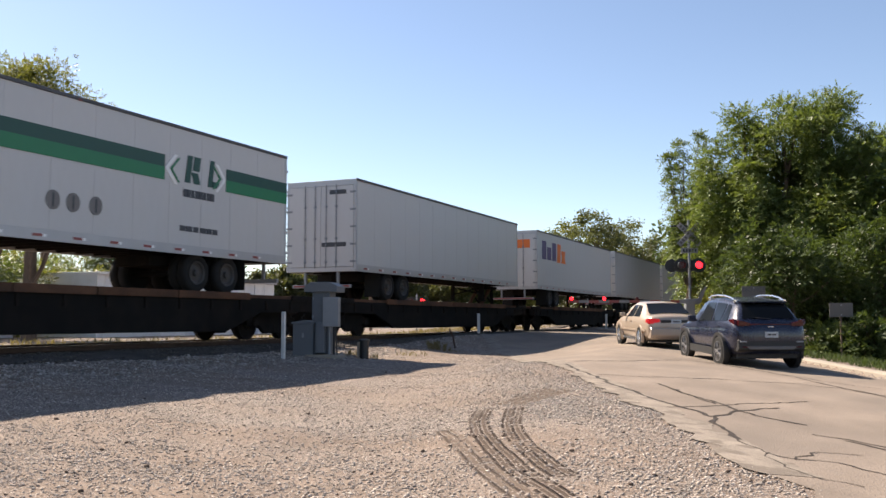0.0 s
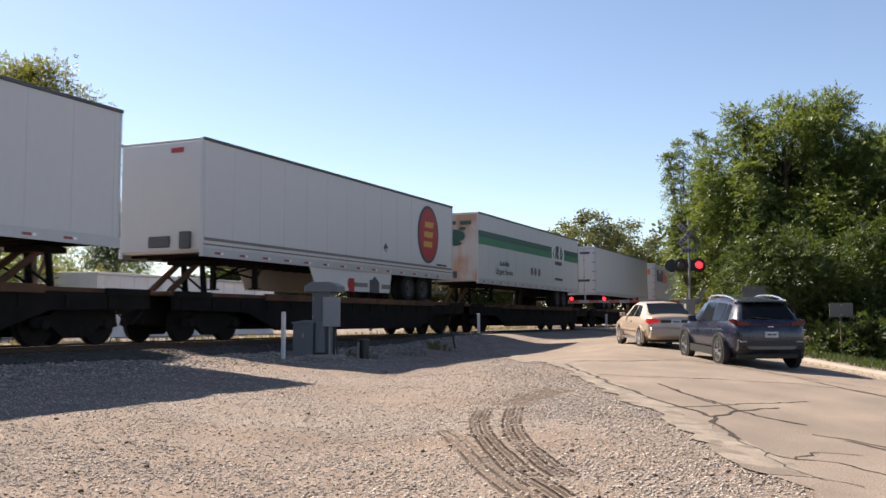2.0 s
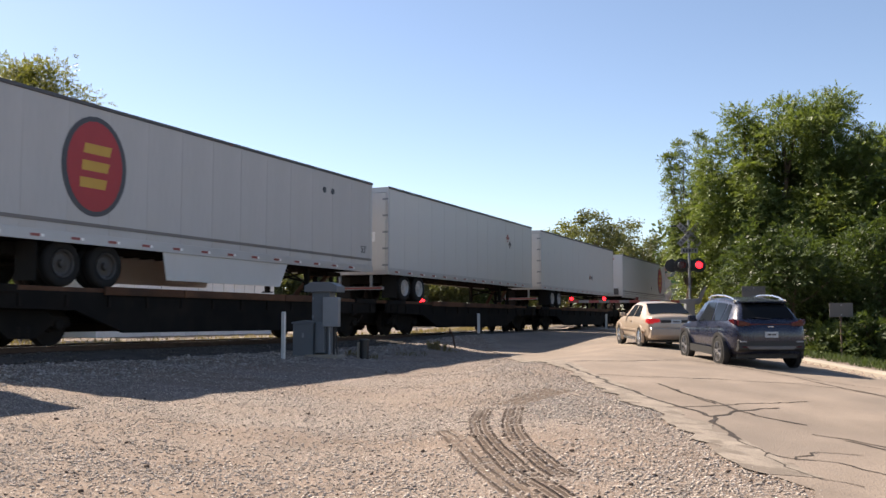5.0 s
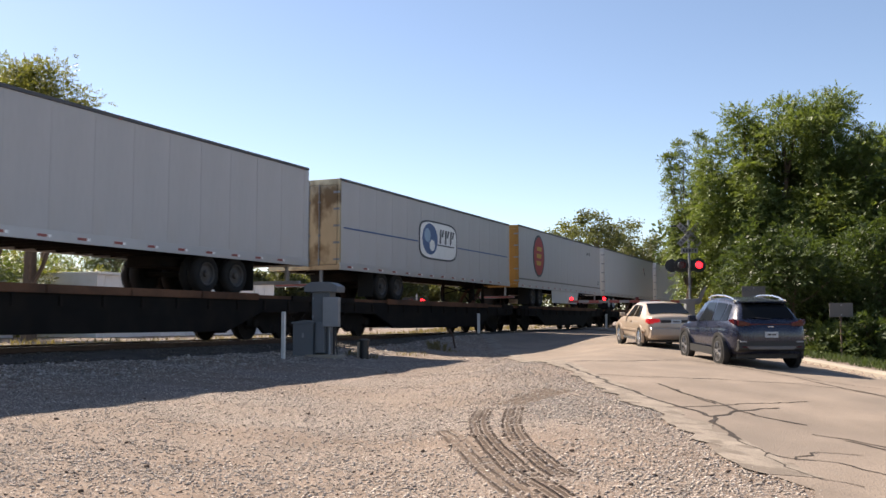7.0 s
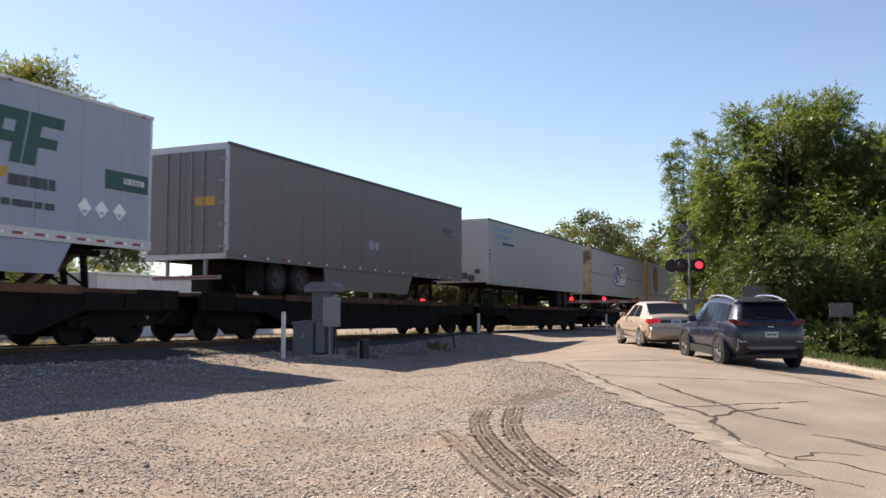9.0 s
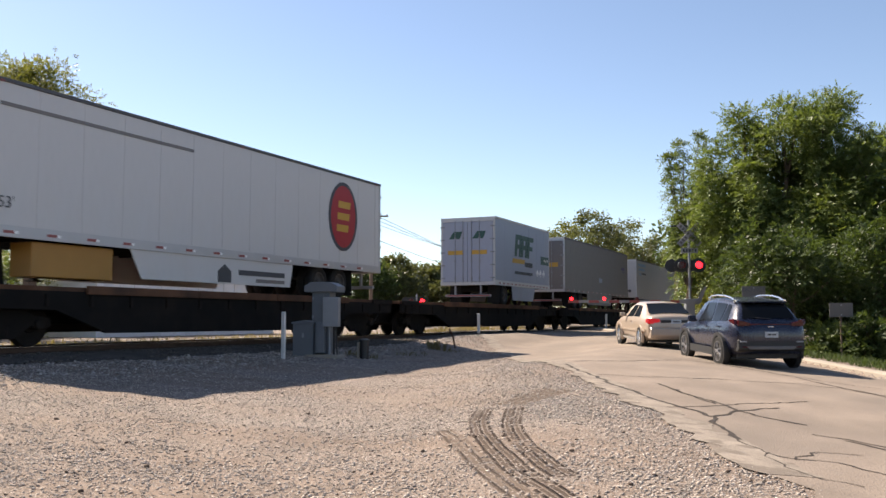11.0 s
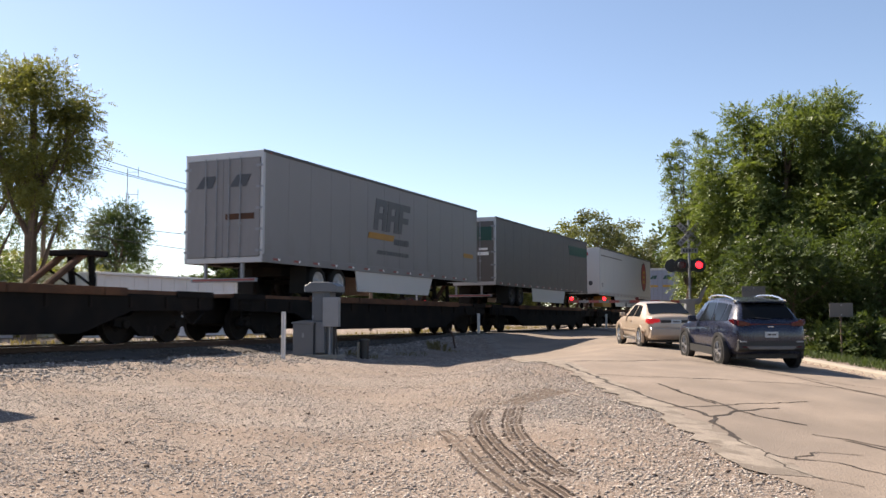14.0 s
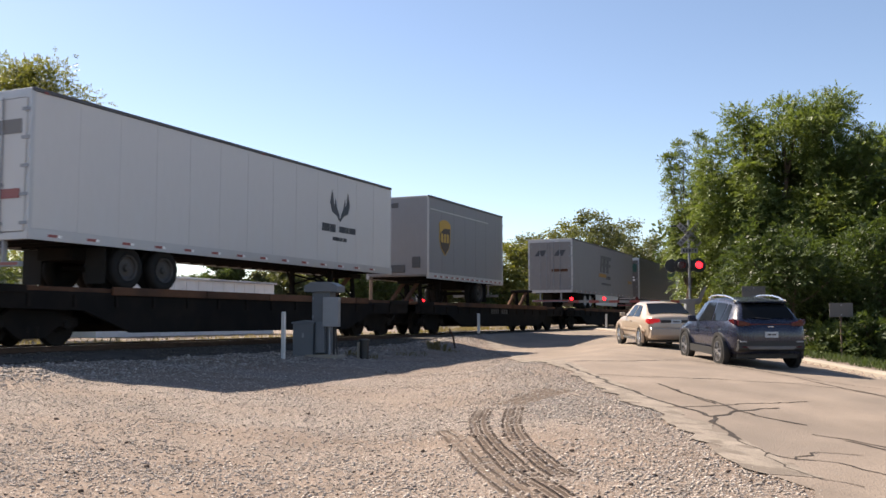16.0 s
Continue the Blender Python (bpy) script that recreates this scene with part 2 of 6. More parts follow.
def prism(pts, lo, hi, axis="X", bm=None, bevel=0.0):
    """A flat outline (two coordinates) pushed through from lo to hi along an axis."""
    b = bmesh.new()

    def at(p, h):
        return {"X": (h, p[0], p[1]), "Y": (p[0], h, p[1]), "Z": (p[0], p[1], h)}[axis]
    f = b.faces.new([b.verts.new(at(p, lo)) for p in pts])
    r = bmesh.ops.extrude_face_region(b, geom=[f])
    vs = [g for g in r["geom"] if isinstance(g, bmesh.types.BMVert)]
    d = Vector(at((0, 0), hi)) - Vector(at((0, 0), lo))
    bmesh.ops.translate(b, vec=d, verts=vs)
    bmesh.ops.recalc_face_normals(b, faces=b.faces)
    if bevel:
        bmesh.ops.bevel(b, geom=b.edges[:], offset=bevel, segments=1, affect="EDGES")
    return join(bm, b)


def raw(name, verts, faces, material, parent=None):
    me = bpy.data.meshes.new(name)
    me.from_pydata(verts, [], faces)
    me.materials.append(material)
    ob = new(name, me)
    if parent is not None:
        ob.parent = parent
    return ob


def thing(name, label, category, m=None, group=""):
    e = tagged(new(name), label, category, group)
    if m is not None:
        e.matrix_basis = m
    return e


def smooth01(a, b, x):
    t = min(1.0, max(0.0, (x - a) / (b - a)))
    return t * t * (3 - 2 * t)


# ---- the lie of the land: x is the distance from the track's middle, y runs along the track ----
def curve_at(pts, x):
    return float(np.interp(x, [p[0] for p in pts], [p[1] for p in pts]))


RAIL_TOP = 0.895
YARD = [(-400, 0.45), (-6, 0.45), (-3.6, 0.50), (-1.75, 0.715), (1.75, 0.715), (3.4, 0.50), (5, 0.43), (7.5, 0.30), (12, 0.13), (16.6, 0.0),
        (25, -0.05), (400, -0.05)]
ROADZ = [(-400, 0.45), (-14, 0.55), (-3, 0.86), (3, 0.86), (7, 0.77), (10.5, 0.63), (14, 0.38), (17, 0.12), (20, 0.0), (400, -0.02)]
RD = Vector((-0.443, 0.8965))                    # the road's way
RN = Vector((0.8965, 0.443))                     # its right hand
ROAD_L, ROAD_R = 17.8, 25.7


def road_q(x, y):
    return x * RN.x + y * RN.y


def road_xy(q, l):
    return (q * RN.x + l * RD.x, q * RN.y + l * RD.y)


def road_z(x, q):
    """Height of the road: it rises to the crossing, and its edge towards the yard hangs lower before the tracks."""
    hang = smooth01(3.2, 6.0, x) * (1 - smooth01(8.0, 11.5, x)) * (1 - smooth01(18.6, 23.6, q))
    return curve_at(ROADZ, x) - 0.36 * hang


def land(x, y):
    q = road_q(x, y)
    yard, road = curve_at(YARD, x), road_z(x, max(q, ROAD_L))
    if q < ROAD_L:
        w = smooth01(ROAD_L - 4.0, ROAD_L - 0.2, q)
        return yard * (1 - w) + road * w
    if q <= ROAD_R:
        return road
    w = smooth01(ROAD_R + 3, ROAD_R + 14, q)
    return (road + 0.13) * (1 - w) + max(road, 0.3) * w


# ---- ground, road and track ----
def bumps(x, y):
    """The small unevenness of the gravel yard, which dies away towards the road."""
    return smooth01(0.2, 2.6, ROAD_L - road_q(x, y)) * (0.035 * noise.noise((x * 0.8, y * 0.8, 0)) + 0.020 * noise.noise((x * 2.1, y * 2.1, 3))) + \
        math.exp(-((x - 3.3 - 0.4 * noise.noise((0, y * 0.3, 6))) / 0.55) ** 2) * (0.05 + 0.07 * noise.noise((x * 1.1, y * 0.9, 11))) * smooth01(0.2, 2.6, ROAD_L - road_q(x, y))


def lines(dense, far):
    out = []
    for a, b, step in dense:
        out += list(np.arange(a, b, step))
    return [-v for v in reversed(far)] + out + [dense[-1][1]] + list(far)


GRID = {}


def ground_z(x, y):
    """Height of the ground sheet at points, between its grid lines."""
    xs, ys, z = GRID["xs"], GRID["ys"], GRID["z"]
    i = np.clip(np.searchsorted(xs, x) - 1, 0, len(xs) - 2)
    j = np.clip(np.searchsorted(ys, y) - 1, 0, len(ys) - 2)
    u, v = (x - xs[i]) / (xs[i + 1] - xs[i]), (y - ys[j]) / (ys[j + 1] - ys[j])
    return (z[i, j] * (1 - u) + z[i + 1, j] * u) * (1 - v) + (z[i, j + 1] * (1 - u) + z[i + 1, j + 1] * u) * v


def build_ground():
    xs = [-3000, -1200, -500, -250, -150, -100, -70, -50, -35, -25, -18, -13, -9] + list(np.arange(-6, 22, 0.2)) + \
         [22.5, 24, 26, 29, 33, 40, 50, 70, 100, 150, 250, 500, 1200, 3000]
    ys = [-3000, -1000, -300, -100, -50, -30, -20, -12, -6] + list(np.arange(-2, 60, 0.2)) + \
         [61, 63, 66, 70, 75, 82, 90, 100, 120, 150, 200, 300, 500, 1000, 3000]
    verts = []
    for x in xs:
        for y in ys:
            z = land(x, y)
            q = road_q(x, y)
            if ROAD_L + 0.7 < q < ROAD_R - 0.3:
                z -= 0.05
            elif q < ROAD_L - 0.2 and -6 < x < 22 and -2 < y < 60:
                z -= 0.004
                z += bumps(x, y)
            verts.append((x, y, z))
    n = len(ys)
    faces = [(i * n + j, (i + 1) * n + j, (i + 1) * n + j + 1, i * n + j + 1) for i in range(len(xs) - 1) for j in range(n - 1)]
    GRID.update(xs=np.array(xs, float), ys=np.array(ys, float), z=np.array([v[2] for v in verts]).reshape(len(xs), n))
    g = raw("ground", verts, faces, GRAVEL)
    for p in g.data.polygons:
        p.use_smooth = True
    tagged(g, "pale brown compacted gravel and dirt yard beside the tracks", "ground", kind="structure")


def strip(name, q0, q1, l0, l1, dz, material, step=0.5, rag=0.0, inner=0.0):
    """A band that follows the road's surface."""
    ls = list(np.arange(l0, l1, step)) + [l1]
    qs = list(np.linspace(q0, q1, max(2, int(abs(q1 - q0) / 0.5) + 1)))
    verts, faces = [], []
    for l in ls:
        for i, q in enumerate(qs):
            if rag and i == 0:
                q = q + rag * (noise.noise((l * 0.7, 0, 7)) + 0.6 * noise.noise((l * 2.7, 5, 7)))
            if inner and i == len(qs) - 1:
                q = q + inner * (noise.noise((l * 0.5, 3, 1)) + 0.8 * noise.noise((l * 1.9, 8, 1)) + 0.4 * noise.noise((l * 6.0, 8, 4)))
            x, y = road_xy(q, l)
            verts.append((x, y, road_z(x, q) + dz))
    n = len(qs)
    for i in range(len(ls) - 1):
        for j in range(n - 1):
            faces.append((i * n + j, i * n + j + 1, (i + 1) * n + j + 1, (i + 1) * n + j))
    return raw(name, verts, faces, material)


def build_road():
    r = strip("road", ROAD_L, ROAD_R, -30, 130, 0.012, CONCRETE_ROAD, rag=0.28)
    tagged(r, "worn tan concrete road with dark tar-sealed cracks", "road", kind="structure")
    g = strip("road_edge", ROAD_L - 0.02, ROAD_L + 0.45, 0, 42, 0.016, CRUMBLED, step=0.12, rag=0.29, inner=0.16)
    tagged(g, "pale crumbled concrete along the road's broken edge", "road edge", kind="structure")
    # kerb on the far side of the road
    ls = list(np.arange(-20, 45, 1.5))
    k = tagged(new("kerb"), "low pale concrete kerb along the road", "kerb", kind="structure")
    for a in ls:
        b = bmesh.new()
        v = []
        for l in (a, a + 1.49):
            for q, dz in ((ROAD_R, -0.1), (ROAD_R, 0.10), (ROAD_R + 0.03, 0.14), (ROAD_R + 0.32, 0.15), (ROAD_R + 0.34, -0.1)):
                x, y = road_xy(q, l)
                v.append(b.verts.new((x, y, curve_at(ROADZ, x) + dz)))
        for i in range(4):
            b.faces.new((v[i], v[i + 1], v[i + 6], v[i + 5]))
        b.faces.new(v[:5])
        b.faces.new(v[5:])
        part("kerb_stone", b, CONCRETE, k)


def build_track():
    t = tagged(new("railway_track"), "railway track with shiny rail heads on wooden sleepers", "track", kind="structure")
    for s in (-0.755, 0.755):
        prof = [(-0.07, 0), (0.07, 0), (0.07, 0.015), (0.012, 0.04), (0.012, 0.12), (0.036, 0.135), (0.036, 0.155), (-0.036, 0.155),
                (-0.036, 0.135), (-0.012, 0.12), (-0.012, 0.04), (-0.07, 0.015)]
        pts = [(s + a, RAIL_TOP - 0.16 + h) for a, h in prof]
        rail = part("rail", prism(pts, -120, 320, "Y"), RUST, t)
        part("rail_head", box(s - 0.033, s + 0.033, -120, 320, RAIL_TOP - 0.005, RAIL_TOP), RAILTOP, rail, "polished rail head")
    b = box(-1.3, 1.3, -0.11, 0.11, -0.16, 0.0, 0.01)
    me = bpy.data.meshes.new("sleeper")
    b.to_mesh(me)
    b.free()
    me.materials.append(RUST)
    for i in range(150):
        o = part("sleeper", me, None, t)
        o.location = (random.uniform(-0.03, 0.03), -8 + i * 0.52, RAIL_TOP - 0.157)


# Bed sheet whose colour also carries the train's shade.
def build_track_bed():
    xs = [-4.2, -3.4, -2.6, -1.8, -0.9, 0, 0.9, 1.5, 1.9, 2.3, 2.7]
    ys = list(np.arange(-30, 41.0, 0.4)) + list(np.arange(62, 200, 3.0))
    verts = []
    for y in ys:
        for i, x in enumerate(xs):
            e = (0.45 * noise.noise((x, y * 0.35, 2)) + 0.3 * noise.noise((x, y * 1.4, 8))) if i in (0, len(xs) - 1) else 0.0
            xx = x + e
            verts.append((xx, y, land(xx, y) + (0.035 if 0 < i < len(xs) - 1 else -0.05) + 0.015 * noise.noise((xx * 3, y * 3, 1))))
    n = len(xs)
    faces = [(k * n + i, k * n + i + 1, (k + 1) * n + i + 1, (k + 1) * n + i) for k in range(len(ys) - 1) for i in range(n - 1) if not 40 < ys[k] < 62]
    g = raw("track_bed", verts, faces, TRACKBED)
    tagged(g, "dirty ballast bed under the track, darkened for train shade", "track bed", kind="structure")


build_ground()
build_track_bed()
build_road()
build_track()


# ---- the train ----
SPEED = 15.73
DECK = 2.16
MOVING = []          # (thing, its place along the track at 0 s, sideways, height)
WHEELSETS = []


def mesh_of(bm, material, smooth=False):
    me = bpy.data.meshes.new("shape")
    bm.to_mesh(me)
    bm.free()
    me.materials.append(material)
    if smooth:
        for p in me.polygons:
            p.use_smooth = True
    return me


# turned wheel shapes shared by all
WHEEL_ME = mesh_of(spun([(0.07, -0.98), (0.07, -0.83), (0.16, -0.83), (0.18, -0.78), (0.40, -0.76), (0.455, -0.80), (0.465, -0.69), (0.49, -0.67),
                         (0.49, -0.65), (0.40, -0.68), (0.16, -0.70), (0.09, -0.66), (0.09, 0.66), (0.16, 0.70), (0.40, 0.68), (0.49, 0.65),
                         (0.49, 0.67), (0.465, 0.69), (0.455, 0.80), (0.40, 0.76), (0.18, 0.78), (0.16, 0.83), (0.07, 0.83), (0.07, 0.98)], 28, "X"),
                   SOOT)
SIDEFRAME_ME = mesh_of(prism([(-1.25, 0.42), (-1.2, 0.62), (-0.75, 0.66), (-0.45, 0.86), (0.45, 0.86), (0.75, 0.66), (1.2, 0.62), (1.25, 0.42),
                              (0.98, 0.36), (0.7, 0.42), (0.35, 0.17), (-0.35, 0.17), (-0.7, 0.42), (-0.98, 0.36)], -0.07, 0.07, "X", bevel=0.015), BLACKSTEEL)
SPRING_ME = mesh_of(spun([(0.06, 0.28), (0.075, 0.30), (0.06, 0.34), (0.075, 0.38), (0.06, 0.42), (0.075, 0.46), (0.06, 0.5)], 10, "Z"), SOOT)
CAP_ME = mesh_of(spun([(0.085, -0.05), (0.11, -0.04), (0.11, 0.03), (0.07, 0.05)], 12, "X"), SOOT)


def truck(parent, y):
    t = part("truck", box(-1.0, 1.0, -0.16, 0.16, 0.55, 0.86, 0.03), BLACKSTEEL, parent, "sooty four-wheel freight truck")
    t.location = (0, y, RAIL_TOP)
    for s in (-1, 1):
        f = part("side_frame", SIDEFRAME_ME, None, t)
        f.location.x = s * 0.96
        for k in (-0.12, 0.12):
            o = part("spring", SPRING_ME, None, t)
            o.location = (s * 0.98, k, -0.08)
    for a in (-0.89, 0.89):
        w = part("wheelset", WHEEL_ME, None, t, "steel wheelset with worn treads")
        w.location = (0, a, 0.46)
        WHEELSETS.append((w, a))
        for s in (-1, 1):
            o = part("bearing_cap", CAP_ME, None, t)
            o.location = (s * 1.06, a, 0.46)
    return t


def hitch(parent, y, up=True):
    z = 0.92
    h = part("hitch", box(-0.48, 0.48, -0.45, 0.45, z - 0.14, z, 0.03), BLACKSTEEL, parent, "folding steel trailer hitch")
    h.location = (0, y, DECK)
    part("hitch_base", box(-0.45, 0.45, -1.4, 0.35, 0.0, 0.04, 0.01), SOOT, h)
    for s in (-0.32, 0.32):
        part("strut", rod((s, 0.15, 0.03), (s, 0.05, z - 0.06), 0.085, None, 8), BLACKSTEEL, h)
        part("strut", rod((s, -1.25, 0.03), (s, -0.1, z - 0.06), 0.085, None, 8), RUSTDECK, h)
        part("brace", rod((s, -0.62, 0.48), (s, 0.1, 0.1), 0.035, None, 6), BLACKSTEEL, h)
    return h


def flatcar(y0, y1, hitch_y, label="sooty black intermodal flat car with a rusty deck edge"):
    """Local y runs from the rear end at 0 to the front end; the rear end stands at y0 at 0 s."""
    L = y1 - y0
    e = thing("flat_car", label, "railcar", group="cars of the train")
    g = 0.45                                             # half the coupling gap
    sill = [(g, DECK - 0.10), (g, DECK - 0.45), (3.4, DECK - 0.50), (4.9, 1.16), (L - 4.9, 1.16), (L - 3.4, DECK - 0.50), (L - g, DECK - 0.45),
            (L - g, DECK - 0.10)]
    for s in (-1, 1):
        part("side_sill", prism(sill, s * 1.30 - 0.06, s * 1.30 + 0.06, "X"), BLACKSTEEL, e)
        # stakes and a rusty edge angle along the deck, with gaps and knocks
        sm = mesh_of(box(s * 1.385 - 0.02, s * 1.385 + 0.02, 0, 0.08, DECK - 0.42, DECK - 0.16), BLACKSTEEL)
        y = g + 0.2
        while y < L - g - 0.4 and s > 0:
            part("stake_pocket", sm, None, e).location.y = y
            y += 1.22
        y = 4.2
        while y < L - 4.0:
            w = min(random.uniform(2.2, 4.4), L - 3.6 - y)
            part("deck_edge", box(s * 1.40 - 0.035, s * 1.40 + 0.035, y, y + w, DECK - 0.15, DECK + 0.035, 0.008), RUSTDECK, e, "rusty brown deck edge plate")
            y += w + 0.04
        for yy in (g, L - g - 1.4):
            part("deck_edge", box(s * 1.37 - 0.03, s * 1.37 + 0.03, yy, yy + 1.4, DECK - 0.15, DECK + 0.01, 0.008), BLACKSTEEL, e)
        # end ladder and grab irons
        b = bmesh.new()
        for k in range(3):
            rod((s * 1.42, g + 0.25, DECK - 0.25 - 0.3 * k), (s * 1.42, g + 0.68, DECK - 0.25 - 0.3 * k), 0.012, b, 5)
        for yy in (g + 0.25, g + 0.68):
            rod((s * 1.42, yy, DECK - 0.9), (s * 1.42, yy, DECK - 0.15), 0.014, b, 5)
        part("side_ladder", b, BLACKSTEEL, e)
    for k in range(9):
        if k != 4 and -225 < y0 < -215:
            part("reporting_mark", box(1.357, 1.363, 8.2 + k * 0.27, 8.38 + k * 0.27, DECK - 0.42, DECK - 0.20), INKPALE, e, "worn pale lettering bar")
    part("deck", box(-1.28, 1.28, g, L - g, DECK - 0.10, DECK, 0.01), RUSTDECK, e)
    part("centre_sill", box(-0.35, 0.35, g, L - g, DECK - 0.8, DECK - 0.10), BLACKSTEEL, e)
    cm = mesh_of(box(-1.22, 1.22, 0, 0.12, 1.35, DECK - 0.11), BLACKSTEEL)
    y = 5.0
    while y < L - 5:
        part("cross_bearer", cm, None, e).location.y = y
        y += 2.3
    b = rod((0.3, 5.6, 1.45), (0.3, 6.6, 1.45), 0.19, None, 12)
    part("air_tank", b, BLACKSTEEL, e)
    for a, d in ((g, -1), (L - g, 1)):
        b = box(-0.11, 0.11, min(a, a + d * 0.5), max(a, a + d * 0.5), RAIL_TOP + 0.74, RAIL_TOP + 0.96, 0.02)
        box(-0.17, 0.17, a + d * 0.38 - 0.12, a + d * 0.38 + 0.12, RAIL_TOP + 0.70, RAIL_TOP + 1.0, 0.04, b)
        part("coupler", b, SOOT, e)
        b = rod((0.35, a, RAIL_TOP + 0.75), (0.35, a + d * 0.40, RAIL_TOP + 0.45), 0.022, None, 7)
        part("air_hose", b, RUBBER, e)
    truck(e, 2.35)
    truck(e, L - 2.35)
    for h in hitch_y:
        hitch(e, h - y0)
    MOVING.append((e, y0, 0.0, 0.0))
    return e


TYRE_ME = mesh_of(spun([(0.02, -0.10), (0.30, -0.125), (0.47, -0.125), (0.50, -0.09), (0.505, 0), (0.50, 0.09), (0.47, 0.125), (0.31, 0.125), (0.30, 0.0), (0.02, 0.0)], 28, "X"), RUBBER, True)
RIM_ME = mesh_of(spun([(0.02, 0.11), (0.08, 0.10), (0.10, 0.03), (0.20, 0.02), (0.25, 0.04), (0.27, 0.09), (0.305, 0.11), (0.305, -0.1), (0.02, -0.1)], 24, "X"), RIM)
RIM_DARK_ME = mesh_of(spun([(0.02, 0.11), (0.08, 0.10), (0.10, 0.03), (0.20, 0.02), (0.25, 0.04), (0.27, 0.09), (0.305, 0.11), (0.305, -0.1), (0.02, -0.1)], 24, "X"), RIM_DARK)


def trailer(y0, y1, name, label, side=WHITE, nose=None, rear=None, zb=3.10, zt=6.30, rev=False, rail=ALU, top=DARKRAIL, tape=True,
            skirt=None, axle=2.6, cover=False, axles=True, pup=False, seam=1.22, ribs=False, wide=1.38, rims=False):
    """A van trailer on the deck; its rear is at local y 0 unless it is turned round."""
    L = y1 - y0
    e = thing(name, label, "trailer", group="trailers on the train")
    zb, zt = zb - DECK, zt - DECK
    bar = 0.0

    def Y(y):                                            # distance from the trailer's rear to local y
        return L - y if rev else y

    def B(x0, x1, a, b, z0, z1, bevel=0.0, bm=None):
        return box(x0, x1, min(Y(a), Y(b)), max(Y(a), Y(b)), z0, z1, bevel, bm)
    body = part("body", box(-wide + 0.015, wide - 0.015, 0.04, L - 0.04, zb + 0.10, zt - 0.06, 0.01), side, e)
    # side sheets with their seams: thin proud panels towards +x, one plain sheet on the far side
    part("side_sheet", box(-wide - 0.001, -wide + 0.018, 0.1, L - 0.1, zb + 0.24, zt - 0.088), side, e)
    pm = mesh_of(box(wide - 0.017, wide - 0.009, 0.005, seam - 0.005, zb + 0.24, zt - 0.088), side)
    n = int((L - 0.2) / seam)
    for k in range(n):
        o = part("side_panel", pm, None, e)
        o.location.y = 0.1 + k * seam
    if L - 0.1 - (0.1 + n * seam) > 0.05:
        part("side_panel", box(wide - 0.017, wide - 0.009, 0.105 + n * seam, L - 0.1, zb + 0.24, zt - 0.088), side, e)
    if ribs:
        rm = mesh_of(box(wide - 0.012, wide + 0.006, -0.025, 0.025, zb + 0.24, zt - 0.088), side)
        for k in range(1, int(L / 0.61)):
            o = part("side_rib", rm, None, e)
            o.location.y = 0.1 + k * 0.61
    for s in (-1, 1):
        part("bottom_rail", B(s * wide - 0.02, s * wide + 0.02, 0.0, L, zb, zb + 0.235, 0.008), rail, e)
        part("top_rail", B(s * wide - 0.02, s * wide + 0.02, 0.0, L, zt - 0.085, zt, 0.012), top, e)
        if tape:
            tm = [mesh_of(box(s * (wide + 0.022) - 0.003, s * (wide + 0.022) + 0.003, 0, w, zb + 0.075, zb + 0.135), m)
                  for w, m in ((0.26, REDTAPE), (0.10, WHITETAPE))]
            y = 0.5
            while y < L - 0.6 and s > 0:
                part("reflective_tape", tm[0], None, e, "red reflective strip").location.y = y
                part("reflective_tape", tm[1], None, e, "white reflective strip").location.y = y + 0.26
                y += L / 15.0
    lm = mesh_of(box(wide + 0.015, wide + 0.035, 0, 0.08, zt - 0.10, zt - 0.06), REDTAPE)
    for y in (0.3, L / 2, L - 0.4):
        part("marker_lamp", lm, None, e).location.y = y
    part("roof", box(-wide + 0.02, wide - 0.02, 0.02, L - 0.02, zt - 0.06, zt - 0.015, 0.01), ALU, e)
    # rear frame and doors
    r = rear or side
    b = B(-wide, -wide + 0.09, -0.01, 0.10, zb, zt - 0.02, 0.01)
    B(wide - 0.09, wide, -0.01, 0.10, zb, zt - 0.02, 0.01, b)
    B(-wide + 0.09, wide - 0.09, -0.01, 0.10, zt - 0.22, zt - 0.02, 0.01, b)
    B(-wide + 0.09, wide - 0.09, -0.01, 0.10, zb, zb + 0.16, 0.01, b)
    part("rear_frame", b, ALU if not rear else rear, e)
    for s in (-1, 1):
        d = part("rear_door", B(min(s * 0.006, s * (wide - 0.10)), max(s * 0.006, s * (wide - 0.10)), -0.03, 0.06, zb + 0.17, zt - 0.23, 0.008), r, e)
        for k in (0.22, 0.62):
            b = bmesh.new()
            rod((s * k, Y(-0.055), zb + 0.12), (s * k, Y(-0.055), zt - 0.18), 0.017, b, 6)
            for z in (zb + 0.3, zb + 1.1, zb + 2.2):
                B(s * k - 0.05, s * k + 0.05, -0.05, -0.03, z, z + 0.07, 0, b)
            part("lock_rod", b, GALV, d)
        hm = mesh_of(B(min(s * (wide - 0.22), s * (wide + 0.012)), max(s * (wide - 0.22), s * (wide + 0.012)), -0.045, -0.028, zb + 0.3, zb + 0.37), GALV)
        for i in range(5):
            part("door_hinge", hm, None, d).location.z = i * (zt - zb - 0.8) / 4
    # nose panel
    n = part("nose_panel", B(-wide + 0.05, wide - 0.05, L - 0.05, L + 0.012, zb + 0.15, zt - 0.1, 0.01), nose or side, e)
    for s in (-1, 1):
        part("corner_post", rod((s * (wide - 0.05), Y(L - 0.045), zb), (s * (wide - 0.05), Y(L - 0.045), zt - 0.02), 0.055, None, 10), rail, e)
